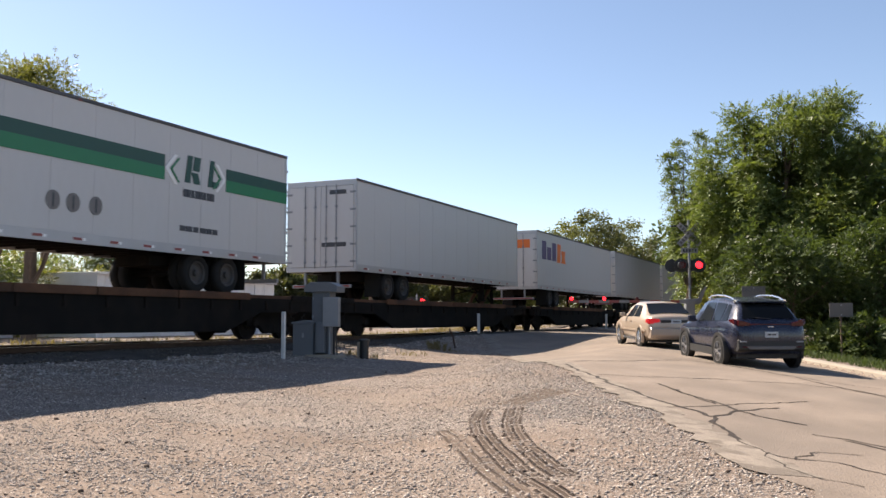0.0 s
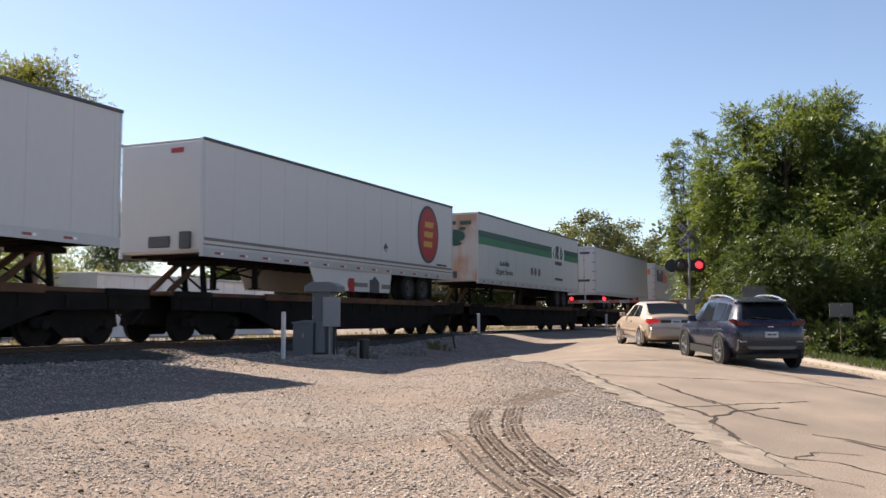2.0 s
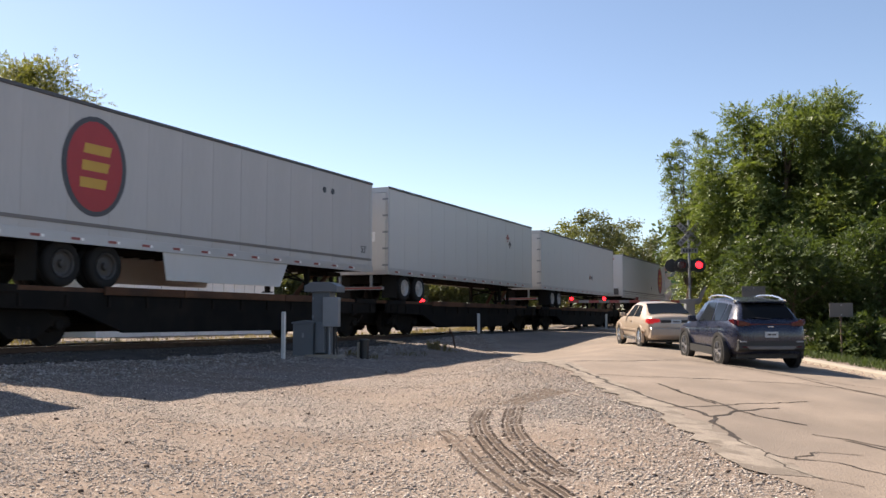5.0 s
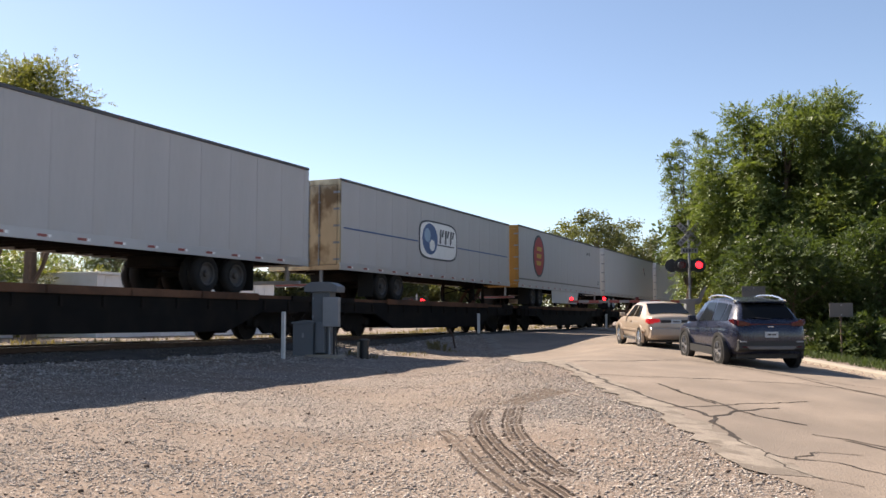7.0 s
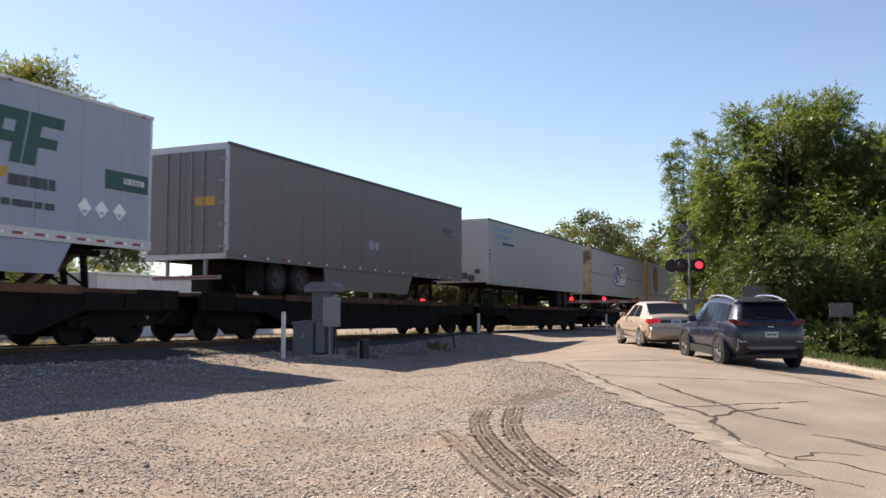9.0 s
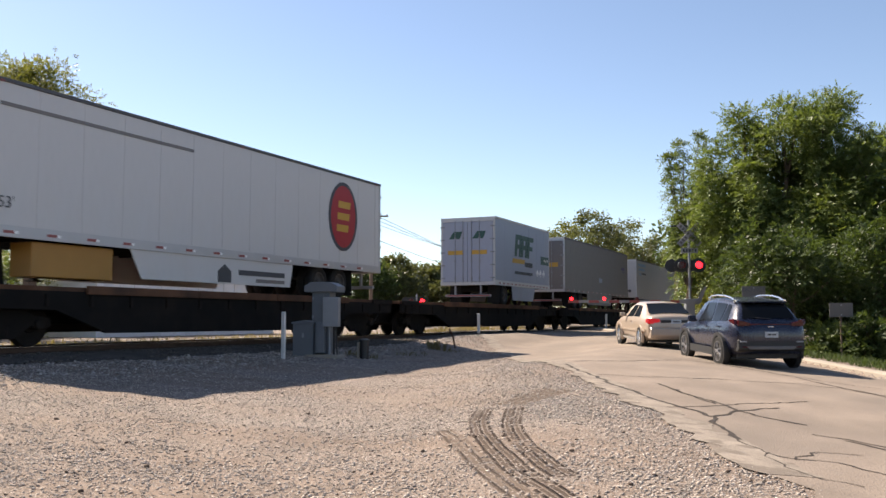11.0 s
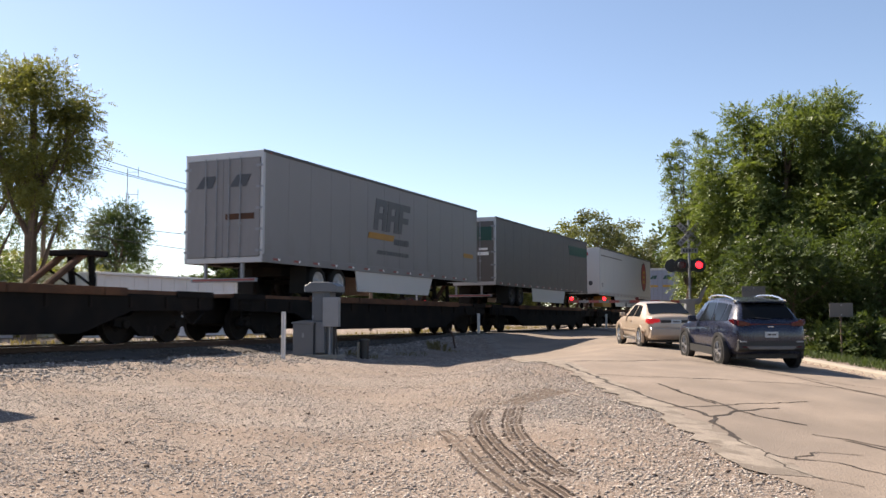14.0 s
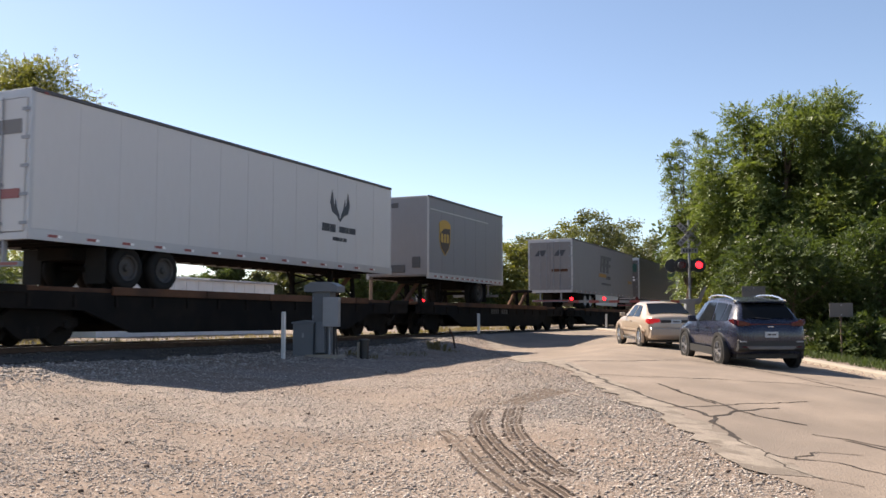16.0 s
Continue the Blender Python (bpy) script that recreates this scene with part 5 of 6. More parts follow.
for i, (p, w) in enumerate((
        (((1000, 645), (1020, 655), (1055, 668), (1100, 688), (1150, 705), (1200, 720), (1255, 738)), 0.10),
        (((1255, 738), (1262, 748), (1280, 765), (1300, 778)), 0.09),
        (((1165, 680), (1185, 690), (1240, 705), (1290, 722), (1340, 738), (1420, 752)), 0.07),
        (((1195, 690), (1215, 700), (1260, 715)), 0.06),
        (((1255, 738), (1310, 728), (1370, 722)), 0.06),
        (((1370, 745), (1400, 750), (1422, 753)), 0.09),
        (((1430, 770), (1490, 778), (1568, 795)), 0.06),
        (((1490, 780), (1530, 790), (1568, 798)), 0.08),
        (((1010, 640), (1100, 640), (1210, 638), (1290, 648), (1400, 668), (1568, 705)), 0.07),
        (((1060, 664), (1150, 668), (1270, 672), (1400, 680), (1500, 690), (1568, 702)), 0.06),
        (((1230, 640), (1330, 655), (1450, 675), (1568, 690)), 0.05),
        (((1310, 640), (1420, 652), (1520, 660)), 0.05),
        (((1180, 722), (1300, 716), (1430, 712)), 0.04),
        (((1300, 778), (1345, 800), (1400, 812), (1470, 818), (1568, 842)), 0.035),
        (((1345, 800), (1380, 826), (1450, 846), (1520, 860)), 0.03),
        (((1400, 812), (1440, 800), (1520, 806)), 0.03))):
    seal(p, w, i * 1.7)


# ---- crossing panels and signals ----
def build_crossing():
    c = tagged(new("crossing_panels"), "dark rubber and asphalt crossing panels between the rails", "crossing", kind="structure")
    for x0, x1 in ((-2.2, -0.85), (-0.66, 0.66), (0.85, 2.2)):
        for k in range(8):
            y0 = 42.6 + k * 2.0 - (x0 + x1)
            part("crossing_panel", box(x0, x1, y0, y0 + 1.98, RAIL_TOP - 0.2, RAIL_TOP - 0.012, 0.01), ASPHALT, c)


build_crossing()
LAMPRED = glow("lit_red_lamp", (0.8, 0.02, 0.02), 3.0, (1.0, 0.012, 0.02))
DARKLENS = mat("unlit_red_lens", (0.10, 0.012, 0.012), 0.25, vary=0.1)
BLACK = mat("black_paint", (0.015, 0.015, 0.016), 0.5, vary=0.15)
SIGNWHITE = mat("weathered_white_sign", (0.22, 0.215, 0.22), 0.6, vary=0.08, dirt=(0.2, 0.19, 0.18), dirt_amount=0.5, dirt_scale=4.0)
SIGNGREY = mat("grey_sign_back", (0.09, 0.083, 0.08), 0.55, metal=0.2, vary=0.1)
FLASH = []


def flasher(parent, x, z, y=0.0, lit="disc"):
    d = part("lamp_backplate", spun([(0.02, y + 0.02), (0.30, y + 0.02), (0.30, y), (0.02, y)], 24, "Y", (x, 0, z)), BLACK, parent)
    part("lamp_hood", spun([(0.155, y), (0.155, y - 0.30), (0.165, y - 0.30), (0.17, y)], 20, "Y", (x, 0, z)), BLACK, d)
    part("lamp_housing", spun([(0.16, y + 0.02), (0.15, y + 0.14), (0.06, y + 0.2)], 18, "Y", (x, 0, z)), BLACK, d)
    o = flip_disc(parent, "lamp_disc", 0.148)
    o.location = (x, y - 0.155, z)
    return o, (x, y - 0.155, z)


def flip_disc(parent, name, r):
    """A lamp disc, red and glowing on one face and dark on the other, which turns about its upright axis."""
    o = part(name, spun([(0.01, -0.006), (r * 0.7, -0.005), (r, -0.002), (r, 0.002), (r * 0.7, 0.005), (0.01, 0.006)], 20, "Y"), LAMPRED, parent, "red lamp disc that flashes")
    o.data.materials.append(DARKLENS)
    for p in o.data.polygons:
        p.material_index = 1 if p.center.y > 0 else 0
    return o


def signal(pos, rz, label, lamps=True, crossbuck_z=4.4, lamp_z=3.1, phase=0, top=4.8):
    e = thing("crossing_signal", label, "crossing signal", Matrix.Translation(pos) @ pose(0, 0, 0, 0, 0, rz), "crossing signals")
    part("mast", rod((0, 0, 0), (0, 0, top), 0.055, None, 12), GALV, e)
    part("foundation", box(-0.3, 0.3, -0.3, 0.3, -0.1, 0.12, 0.03), CONCRETE, e)
    part("junction_box", box(-0.13, 0.13, -0.16, -0.05, 0.5, 0.9, 0.02), GALV, e)
    if crossbuck_z:
        for a in (45, -45):
            b = box(-0.61, 0.61, -0.012, 0.012, -0.115, 0.115, 0.004)
            bmesh.ops.transform(b, matrix=Matrix.Translation((0, -0.085 - (0.026 if a > 0 else 0), crossbuck_z)) @ Matrix.Rotation(radians(a), 4, "Y"), verts=b.verts)
            bl = part("crossbuck_blade", b, SIGNWHITE, e)
            for k in range(8):
                if 3 <= k <= 4 and a < 0:
                    continue
                w = box(-0.52 + k * 0.14, -0.44 + k * 0.14, -0.015, -0.012, -0.06, 0.06)
                bmesh.ops.transform(w, matrix=Matrix.Translation((0, -0.085 - (0.026 if a > 0 else 0), crossbuck_z)) @ Matrix.Rotation(radians(a), 4, "Y"), verts=w.verts)
                part("letter_bar", w, SIGNGREY, bl)
        p = part("number_plate", box(-0.35, 0.35, -0.085, -0.065, crossbuck_z - 0.78, crossbuck_z - 0.56, 0.004), SIGNWHITE, e)
        for k in range(5):
            part("letter_bar", box(-0.27 + k * 0.12, -0.19 + k * 0.12, -0.088, -0.086, crossbuck_z - 0.73, crossbuck_z - 0.61), BLACK, p)
    part("lamp_arm", rod((-0.36, 0, lamp_z), (0.36, 0, lamp_z), 0.035, None, 8), GALV, e)
    for s in (-1, 1):
        o, loc = flasher(e, s * 0.35, lamp_z, -0.10)
        FLASH.append((o, loc, (s > 0) == (phase == 0)))
    for s in (-1, 1):       # lamps that face the other way
        d = part("rear_lamp", spun([(0.02, 0.10), (0.28, 0.10), (0.28, 0.12), (0.16, 0.12), (0.155, 0.40), (0.14, 0.40), (0.14, 0.14), (0.02, 0.14)], 22, "Y", (s * 0.35 - 0.36, 0.05, lamp_z)), BLACK, e)
    return e


SX, SY = at(38.5, (1222 - 784) / 1635 * 38.5)
SZ = land(SX, SY)
HEAD = 24.09 - 6
sg = signal((SX, SY, SZ), HEAD, "railway crossing signal with flashing red lamps and crossbuck", lamp_z=1.45 + 97 / 1635 * 38.5 - SZ, crossbuck_z=1.45 + 152 / 1635 * 38.5 - SZ,
            top=1.45 + 178 / 1635 * 38.5 - SZ)
part("top_lamp", box(-0.75, -0.05, -0.05, 0.05, 1.45 + 166 / 1635 * 38.5 - SZ, 1.45 + 169 / 1635 * 38.5 - SZ, 0.01), BLACK, sg)

# the lowered gate arm
GZ = 1.45 + 33 / 1635 * 38.5
ga = thing("gate_arm", "lowered red and white crossing gate arm with red lamps", "gate", Matrix.Translation((SX, SY, GZ)) @ pose(0, 0, 0, 0, 0, 24.09 - 3))
b = box(-0.22, 0.16, -0.22, 0.22, SZ - GZ + 0.05, 0.12, 0.03)
part("gate_mechanism", b, GALV, ga)
for k in range(11):
    part("arm_section", box(-0.45 - (k + 1) * 0.42, -0.45 - k * 0.42, -0.30, -0.25, -0.055 - 0.0 * k, 0.055, 0.004), (REDTAPE, SIGNWHITE)[k % 2], ga)
part("arm_root", prism([(-0.5, -0.08), (0.3, -0.12), (0.3, 0.12), (-0.5, 0.08)], -0.31, -0.24, "Y"), GALV, ga)
part("counterweight", prism([(0.15, -0.1), (0.42, 0.42), (0.55, 0.62), (0.62, 0.58), (0.35, -0.1)], -0.31, -0.26, "Y"), SIGNWHITE, ga)
for x in (-4.95, -3.6, -2.25):
    lp = part("arm_lamp", spun([(0.05, -0.06), (0.075, -0.05), (0.075, 0.05), (0.05, 0.06)], 14, "Y", (x, -0.28, 0.115)), BLACK, ga)
    if x == -2.25:
        part("arm_lamp_lens", spun([(0.02, -0.075), (0.07, -0.062), (0.07, -0.058)], 14, "Y", (x, -0.28, 0.115)), DARKLENS, lp)
    elif x != -3.6:
        part("arm_lamp_lens", spun([(0.02, -0.075), (0.07, -0.062), (0.07, -0.058)], 14, "Y", (x, -0.28, 0.115)), LAMPRED, lp)
    else:
        o = flip_disc(ga, "lamp_disc", 0.07)
        o.location = (x, -0.40, 0.115)
        FLASH.append((o, (x, -0.40, 0.115), True))

FX, FY = at(60, (737.5 - 784) / 1635 * 60)
signal((FX, FY, land(FX, FY)), 24.09 + 2, "far crossing signal with red lamps seen under the train", lamp_z=1.45 + 33.5 / 1635 * 60 - land(FX, FY), crossbuck_z=0, top=2.6, phase=0)


# ---- trackside cabinets and posts ----
def standing(px, py):
    return ground_at(px, py)


def build_cabinets():
    x, y = standing(570, 632)
    z = land(x, y)
    A = 22.3
    u = A / 1635                                         # metres for each unit of width here
    m = Matrix.Translation((x, y, z)) @ pose(0, 0, 0, 0, 0, 14)
    e = thing("relay_cabinet", "weathered grey trackside relay cabinet with overhanging cap", "cabinet", m)
    part("housing", box(-0.20, 0.28, -0.25, 0.30, 0.10, 1.75, 0.015), CABINET, e)
    part("cap", prism([(-0.38, 1.70), (0.50, 1.70), (0.50, 1.86), (0.30, 1.96), (-0.20, 1.96), (-0.38, 1.86)], -0.36, 0.40, "Y", bevel=0.012), CABINET, e)
    part("meter_box", box(0.16, 0.58, -0.48, -0.26, 0.80, 1.56, 0.015), GALV, e, "pale grey meter box")
    part("conduit", rod((0.30, -0.30, 0.0), (0.30, -0.30, 0.8), 0.035, None, 10), GALV, e)
    part("conduit", rod((0.42, -0.30, 0.0), (0.42, -0.30, 0.8), 0.03, None, 10), BLACK, e)
    part("conduit", rod((0.52, -0.34, 0.0), (0.48, -0.34, 0.8), 0.02, None, 8), BLACK, e)
    part("plinth", box(-0.3, 0.55, -0.45, 0.35, -0.1, 0.08, 0.02), CONCRETE, e)
    part("side_case", box(-0.02, 0.20, -0.46, -0.27, 0.12, 0.92, 0.012), CABINET, e)
    part("door", box(-0.17, 0.12, -0.262, -0.25, 0.95, 1.62, 0.004), CABINET, e)
    for s in (1.02, 1.5):
        part("hinge", box(-0.18, -0.15, -0.275, -0.262, s, s + 0.07), GALV, e)
    x2, y2 = standing(542, 631)
    e2 = thing("battery_box", "low grey steel battery box beside the cabinet", "cabinet", Matrix.Translation((x2, y2, land(x2, y2))) @ pose(0, 0, 0, 0, 0, 14))
    part("case", box(-0.28, 0.28, -0.25, 0.25, 0.02, 0.86, 0.015), CABINET, e2)
    part("lid", prism([(-0.31, 0.86), (0.31, 0.86), (0.31, 0.90), (0.0, 0.95), (-0.31, 0.90)], -0.28, 0.28, "Y"), CABINET, e2)
    part("latch", box(-0.03, 0.03, -0.27, -0.25, 0.5, 0.62, 0.005), GALV, e2)
    x3, y3 = standing(502, 635)
    post((x3, y3), 1.15, 0.048)
    for px, py, h in ((847, 592, 0.85), (1073, 582, 0.8)):
        xx, yy = standing(px, py)
        post((xx, yy), h, 0.055)
    # a short pipe with a cap and a leaning board
    x4, y4 = standing(645, 634)
    e4 = thing("pipe_riser", "short dark capped pipe with a pale flange", "pipe", pose(x4, y4, land(x4, y4)))
    part("pipe", rod((0, 0, -0.05), (0, 0, 0.48), 0.12, None, 16), BLACK, e4)
    part("pipe_cap", spun([(0.05, 0.52), (0.15, 0.50), (0.15, 0.44), (0.12, 0.44)], 16, "Z"), BLACK, e4)
    part("pale_sleeve", box(-0.17, -0.10, -0.1, 0.1, 0.0, 0.42, 0.01), CONCRETE, e4)
    x5, y5 = standing(806, 616)
    e5 = thing("leaning_bar", "bent rusty bar leaning out of the gravel", "scrap", pose(x5, y5, land(x5, y5)))
    b = rod((0, 0, -0.1), (-0.08, 0, 0.35), 0.03, None, 6)
    rod((-0.08, 0, 0.35), (-0.24, 0.05, 0.62), 0.03, b, 6)
    part("bar", b, RUST, e5)


def post(xy, h, w):
    e = thing("marker_post", "white painted marker post in the gravel", "post", pose(xy[0], xy[1], land(*xy)), "marker posts")
    part("shaft", box(-w, w, -0.04, 0.04, -0.1, h, 0.015), WHITEPOST, e)
    part("post_cap", box(-w * 0.9, w * 0.9, -0.035, 0.035, h, h + 0.02, 0.008), WHITEPOST, e)


build_cabinets()


# ---- signs behind the cars ----
def sign(ahead, px, w, h, zc, material, label, words="", rz=24.09):
    x, y = at(ahead, (px - 784) / 1635 * ahead)
    z = land(x, y)
    e = thing("road_sign", label, "sign", Matrix.Translation((x, y, z)) @ pose(0, 0, 0, 0, 0, rz))
    part("sign_post", box(-0.025, 0.025, 0.015, 0.055, -0.1, zc - z + h / 2, 0.005), BARK, e)
    part("sign_plate", box(-w / 2, w / 2, -0.012, 0.012, zc - z - h / 2, zc - z + h / 2, 0.004), material, e)
    for k in (-1, 1):
        part("bolt", spun([(0.02, -0.03), (0.02, 0.0)], 8, "Y", (0, 0, zc - z + k * h * 0.35)), GALV, e)
    if words:
        lettering(e, words, h * 0.55, INK, (0, -0.016, zc - z + h * 0.02), 0)


sign(29, 1335, 0.74, 0.36, 1.45 + 50 / 1635 * 29, SIGNGREY, "grey notice sign standing among the bushes", "NOTICE")
sign(27.4, 1489, 0.70, 0.42, 1.45 + 18 / 1635 * 27.4, SIGNGREY, "weathered grey sign half hidden in the bushes")


# ---- far building, poles and wires ----
SIDING = mat("pale_siding", (0.66, 0.66, 0.66), 0.7, vary=0.06, scale=0.6, grain=12.0, dirt=(0.5, 0.48, 0.45), dirt_amount=0.4)
ROOFING = mat("grey_roofing", (0.36, 0.36, 0.37), 0.8, vary=0.1)


def long_building():
    e = thing("long_shed", "long low pale-sided building beyond the tracks", "building", pose(-23.4, 0, 0.4))
    for k, (a, b, h) in enumerate(((40.5, 50.4, 3.72), (50.4, 58.3, 3.70))):
        part("wall", box(-9, 0, a, b, 0, h, 0.02), SIDING, e)
        part("roof", box(-9.2, 0.25, a - 0.05, b + 0.05, h, h + 0.14, 0.02), ROOFING if k else SIDING, e)
        y = a + 0.6
        while y < b - 0.3:
            part("batten", box(0.0, 0.03, y, y + 0.05, 0.1, h - 0.05), SIDING, e)
            y += 1.2
        part("window", box(0.0, 0.04, a + 3, a + 4.2, 1.2, 2.2, 0.01), INK, e, "dark window")
    e = thing("small_house", "small pale house with a grey gable roof", "building", pose(-27, 33.5, 0.4))
    part("wall", box(-5, 0, 0, 4.4, 0, 3.4, 0.02), SIDING, e)
    part("roof", prism([(-0.3, 3.4), (4.7, 3.4), (2.2, 4.4)], -5.3, 0.3, "X"), ROOFING, e)
    part("window", box(0.0, 0.04, 1.4, 2.5, 1.3, 2.4, 0.01), INK, e, "dark window")


def pole(ahead, px, top_py, arm=True):
    x, y = at(ahead, (px - 784) / 1635 * ahead)
    z = land(x, y)
    top = 1.45 + (567 - top_py) / 1635 * ahead - z
    e = thing("utility_pole", "weathered wooden utility pole with crossarm", "utility pole", pose(x, y, z, 0, 0, 24.09), "utility poles")
    part("shaft", rod((0, 0, -0.2), (0, 0, top), 0.17, None, 12, 0.12), WOODPOLE, e)
    if arm:
        c = part("crossarm", box(-1.6, 1.6, -0.2, -0.1, top - 1.75, top - 1.6, 0.01), WOODPOLE, e)
        for s in (-1.45, -0.8, 0.8, 1.45):
            part("insulator", spun([(0.03, 0), (0.06, 0.05), (0.04, 0.1), (0.06, 0.14), (0.02, 0.18)], 10, "Z", (s, -0.15, top - 1.6)), GALV, c)
        for s in (-1, 1):
            part("arm_brace", rod((s * 1.0, -0.12, top - 1.7), (0, -0.12, top - 2.4), 0.025, None, 6), WOODPOLE, e)
    return (x, y, z + top)


def wire(a, c, sag, r=0.018):
    pts = [Vector(a).lerp(Vector(c), k / 14) - Vector((0, 0, sag * 4 * (k / 14) * (1 - k / 14))) for k in range(15)]
    b = bmesh.new()
    side = Vector((c[1] - a[1], a[0] - c[0], 0)).normalized() * r
    rings = [[b.verts.new(p + side * math.cos(k * math.pi / 2) + Vector((0, 0, r * math.sin(k * math.pi / 2)))) for k in range(4)] for p in pts]
    for p, q in zip(rings, rings[1:]):
        for k in range(4):
            b.faces.new((p[k], p[(k + 1) % 4], q[(k + 1) % 4], q[k]))
    tagged(part("overhead_wire", b, WIRE), "thin black sagging overhead wire", "wire", "overhead wires")


def space(px, py, ahead):
    x, y = at(ahead, (px - 784) / 1635 * ahead)
    return (x, y, 1.45 + (567 - py) / 1635 * ahead)


def radio_mast(ahead, px, top_py):
    x, y = at(ahead, (px - 784) / 1635 * ahead)
    z = land(x, y)
    top = 1.45 + (567 - top_py) / 1635 * ahead - z
    e = thing("radio_mast", "thin grey radio mast with side antennas", "mast", pose(x, y, z, 0, 0, 24.09))
    for a in range(3):
        c, d = 0.16 * math.cos(a * 2.094), 0.16 * math.sin(a * 2.094)
        part("leg", rod((c, d, -0.2), (c, d, top - 3), 0.035, None, 6), GALV, e)
    b = bmesh.new()
    for k in range(int((top - 3) / 0.6)):
        for a in range(3):
            c, d = a * 2.094, (a + 1) * 2.094
            rod((0.16 * math.cos(c), 0.16 * math.sin(c), k * 0.6), (0.16 * math.cos(d), 0.16 * math.sin(d), k * 0.6 + 0.6), 0.015, b, 4)
    part("lattice", b, GALV, e)
    part("whip", rod((0, 0, top - 3.2), (0, 0, top), 0.05, None, 6), GALV, e)
    for h in (0.5, 3.2):
        n = part("antenna", rod((0, 0, top - h), (1.3, 0, top - h), 0.04, None, 6), GALV, e)
        part("antenna_rod", rod((1.3, 0, top - h - 0.6), (1.3, 0, top - h + 0.6), 0.04, None, 6), GALV, n)


radio_mast(110, 219, 295)
long_building()
pole(85, 656, 350)
pole(52, 43, 235)
pole(56, 72, 300, False)
for p, q, s in (((-40, 205), (634, 384), 0.9), ((-40, 228), (650, 384), 0.9), ((-40, 236), (676, 386), 0.9), ((-40, 365), (656, 436), 0.5), ((-40, 385), (656, 478), 0.3)):
    wire(space(*p, 50), space(*q, 85), s, 0.022)
for p, q, s in (((634, 384), (905, 470), 0.4), ((656, 384), (910, 478), 0.4), ((676, 386), (915, 484), 0.4), ((656, 420), (905, 500), 0.4)):
    wire(space(*p, 85), space(*q, 140), s, 0.025)


# ---- cars ----
def lerp_table(tab, y):
    ys = [t[0] for t in tab]
    return [float(np.interp(y, ys, [t[i] for t in tab])) for i in range(1, len(tab[0]))]


def car_body(tab, ys, e, material, n_name="body"):
    """Lofted shell. Table rows: y, sill z, belt z, top z, width, top width."""
    b = bmesh.new()
    rings = []
    for y in ys:
        zs, zb, zt, w, wt = lerp_table(tab, y)
        half = [(w * 0.86, zs), (w * 0.945, zs + (zb - zs) * 0.25), (w, zs + (zb - zs) * 0.55), (w * 0.985, zs + (zb - zs) * 0.82), (w * 0.95, zb),
                (wt + (w * 0.95 - wt) * 0.5, zb + (zt - zb) * 0.5), (wt + 0.03, zb + (zt - zb) * 0.88), (wt - 0.06, zt), (wt * 0.5, zt + 0.022), (0, zt + 0.03)]
        ring = [b.verts.new((x, y, z)) for x, z in half] + [b.verts.new((-x, y, z)) for x, z in reversed(half[:-1])]
        rings.append(ring)
    for p, q in zip(rings, rings[1:]):
        for i in range(len(p)):
            j = (i + 1) % len(p)
            b.faces.new((p[i], p[j], q[j], q[i]))
    b.faces.new(rings[0])
    b.faces.new(rings[-1])
    bmesh.ops.recalc_face_normals(b, faces=b.faces)
    return part(n_name, b, material, e, smooth=True)


def side_x(tab, y, f):
    zs, zb, zt, w, wt = lerp_table(tab, y)
    pts = [(0, w * 0.95), (0.5, wt + (w * 0.95 - wt) * 0.5), (0.88, wt + 0.03)]
    return float(np.interp(f, [p[0] for p in pts], [p[1] for p in pts])), zb + (zt - zb) * f


def side_glass(tab, poly, e, material, s):
    """A side pane given by its y at the belt and near the roof: (y0 belt, y1 belt, y0 top, y1 top)."""
    a0, a1, c0, c1 = poly
    b = bmesh.new()
    grid = []
    for i in range(7):
        row = []
        for j in range(5):
            f = 0.08 + 0.74 * j / 4
            lo, hi = a0 + (c0 - a0) * j / 4, a1 + (c1 - a1) * j / 4
            y = lo + (hi - lo) * i / 6
            x, z = side_x(tab, y, f)
            row.append(b.verts.new((s * (x + 0.008), y, z)))
        grid.append(row)
    for i in range(6):
        for j in range(4):
            b.faces.new((grid[i][j], grid[i + 1][j], grid[i + 1][j + 1], grid[i][j + 1]))
    return part("side_window", b, material, e, smooth=True)


def end_glass(tab, y0, y1, e, material, inset=0.1, name="rear_window", out=-0.012):
    b = bmesh.new()
    grid = []
    for i in range(6):
        y = y0 + (y1 - y0) * i / 5
        zs, zb, zt, w, wt = lerp_table(tab, y)
        row = []
        for j in range(9):
            k = -1 + j / 4
            x = k * (wt - inset)
            row.append(b.verts.new((x, y + out, zt + 0.034 - 0.012 * abs(k))))
        grid.append(row)
    for i in range(5):
        for j in range(8):
            b.faces.new((grid[i][j], grid[i][j + 1], grid[i + 1][j + 1], grid[i + 1][j]))
    return part(name, b, material, e, smooth=True)


def paint(name, base, rough=0.34, metal=0.3):
    m = mat(name, base, rough, metal, vary=0.03, scale=2.0, dirt=(0.3, 0.26, 0.22), dirt_amount=0.05, dirt_scale=2.5)
    m.node_tree.nodes["Principled BSDF"].inputs["Coat Weight"].default_value = 0.35
    return m


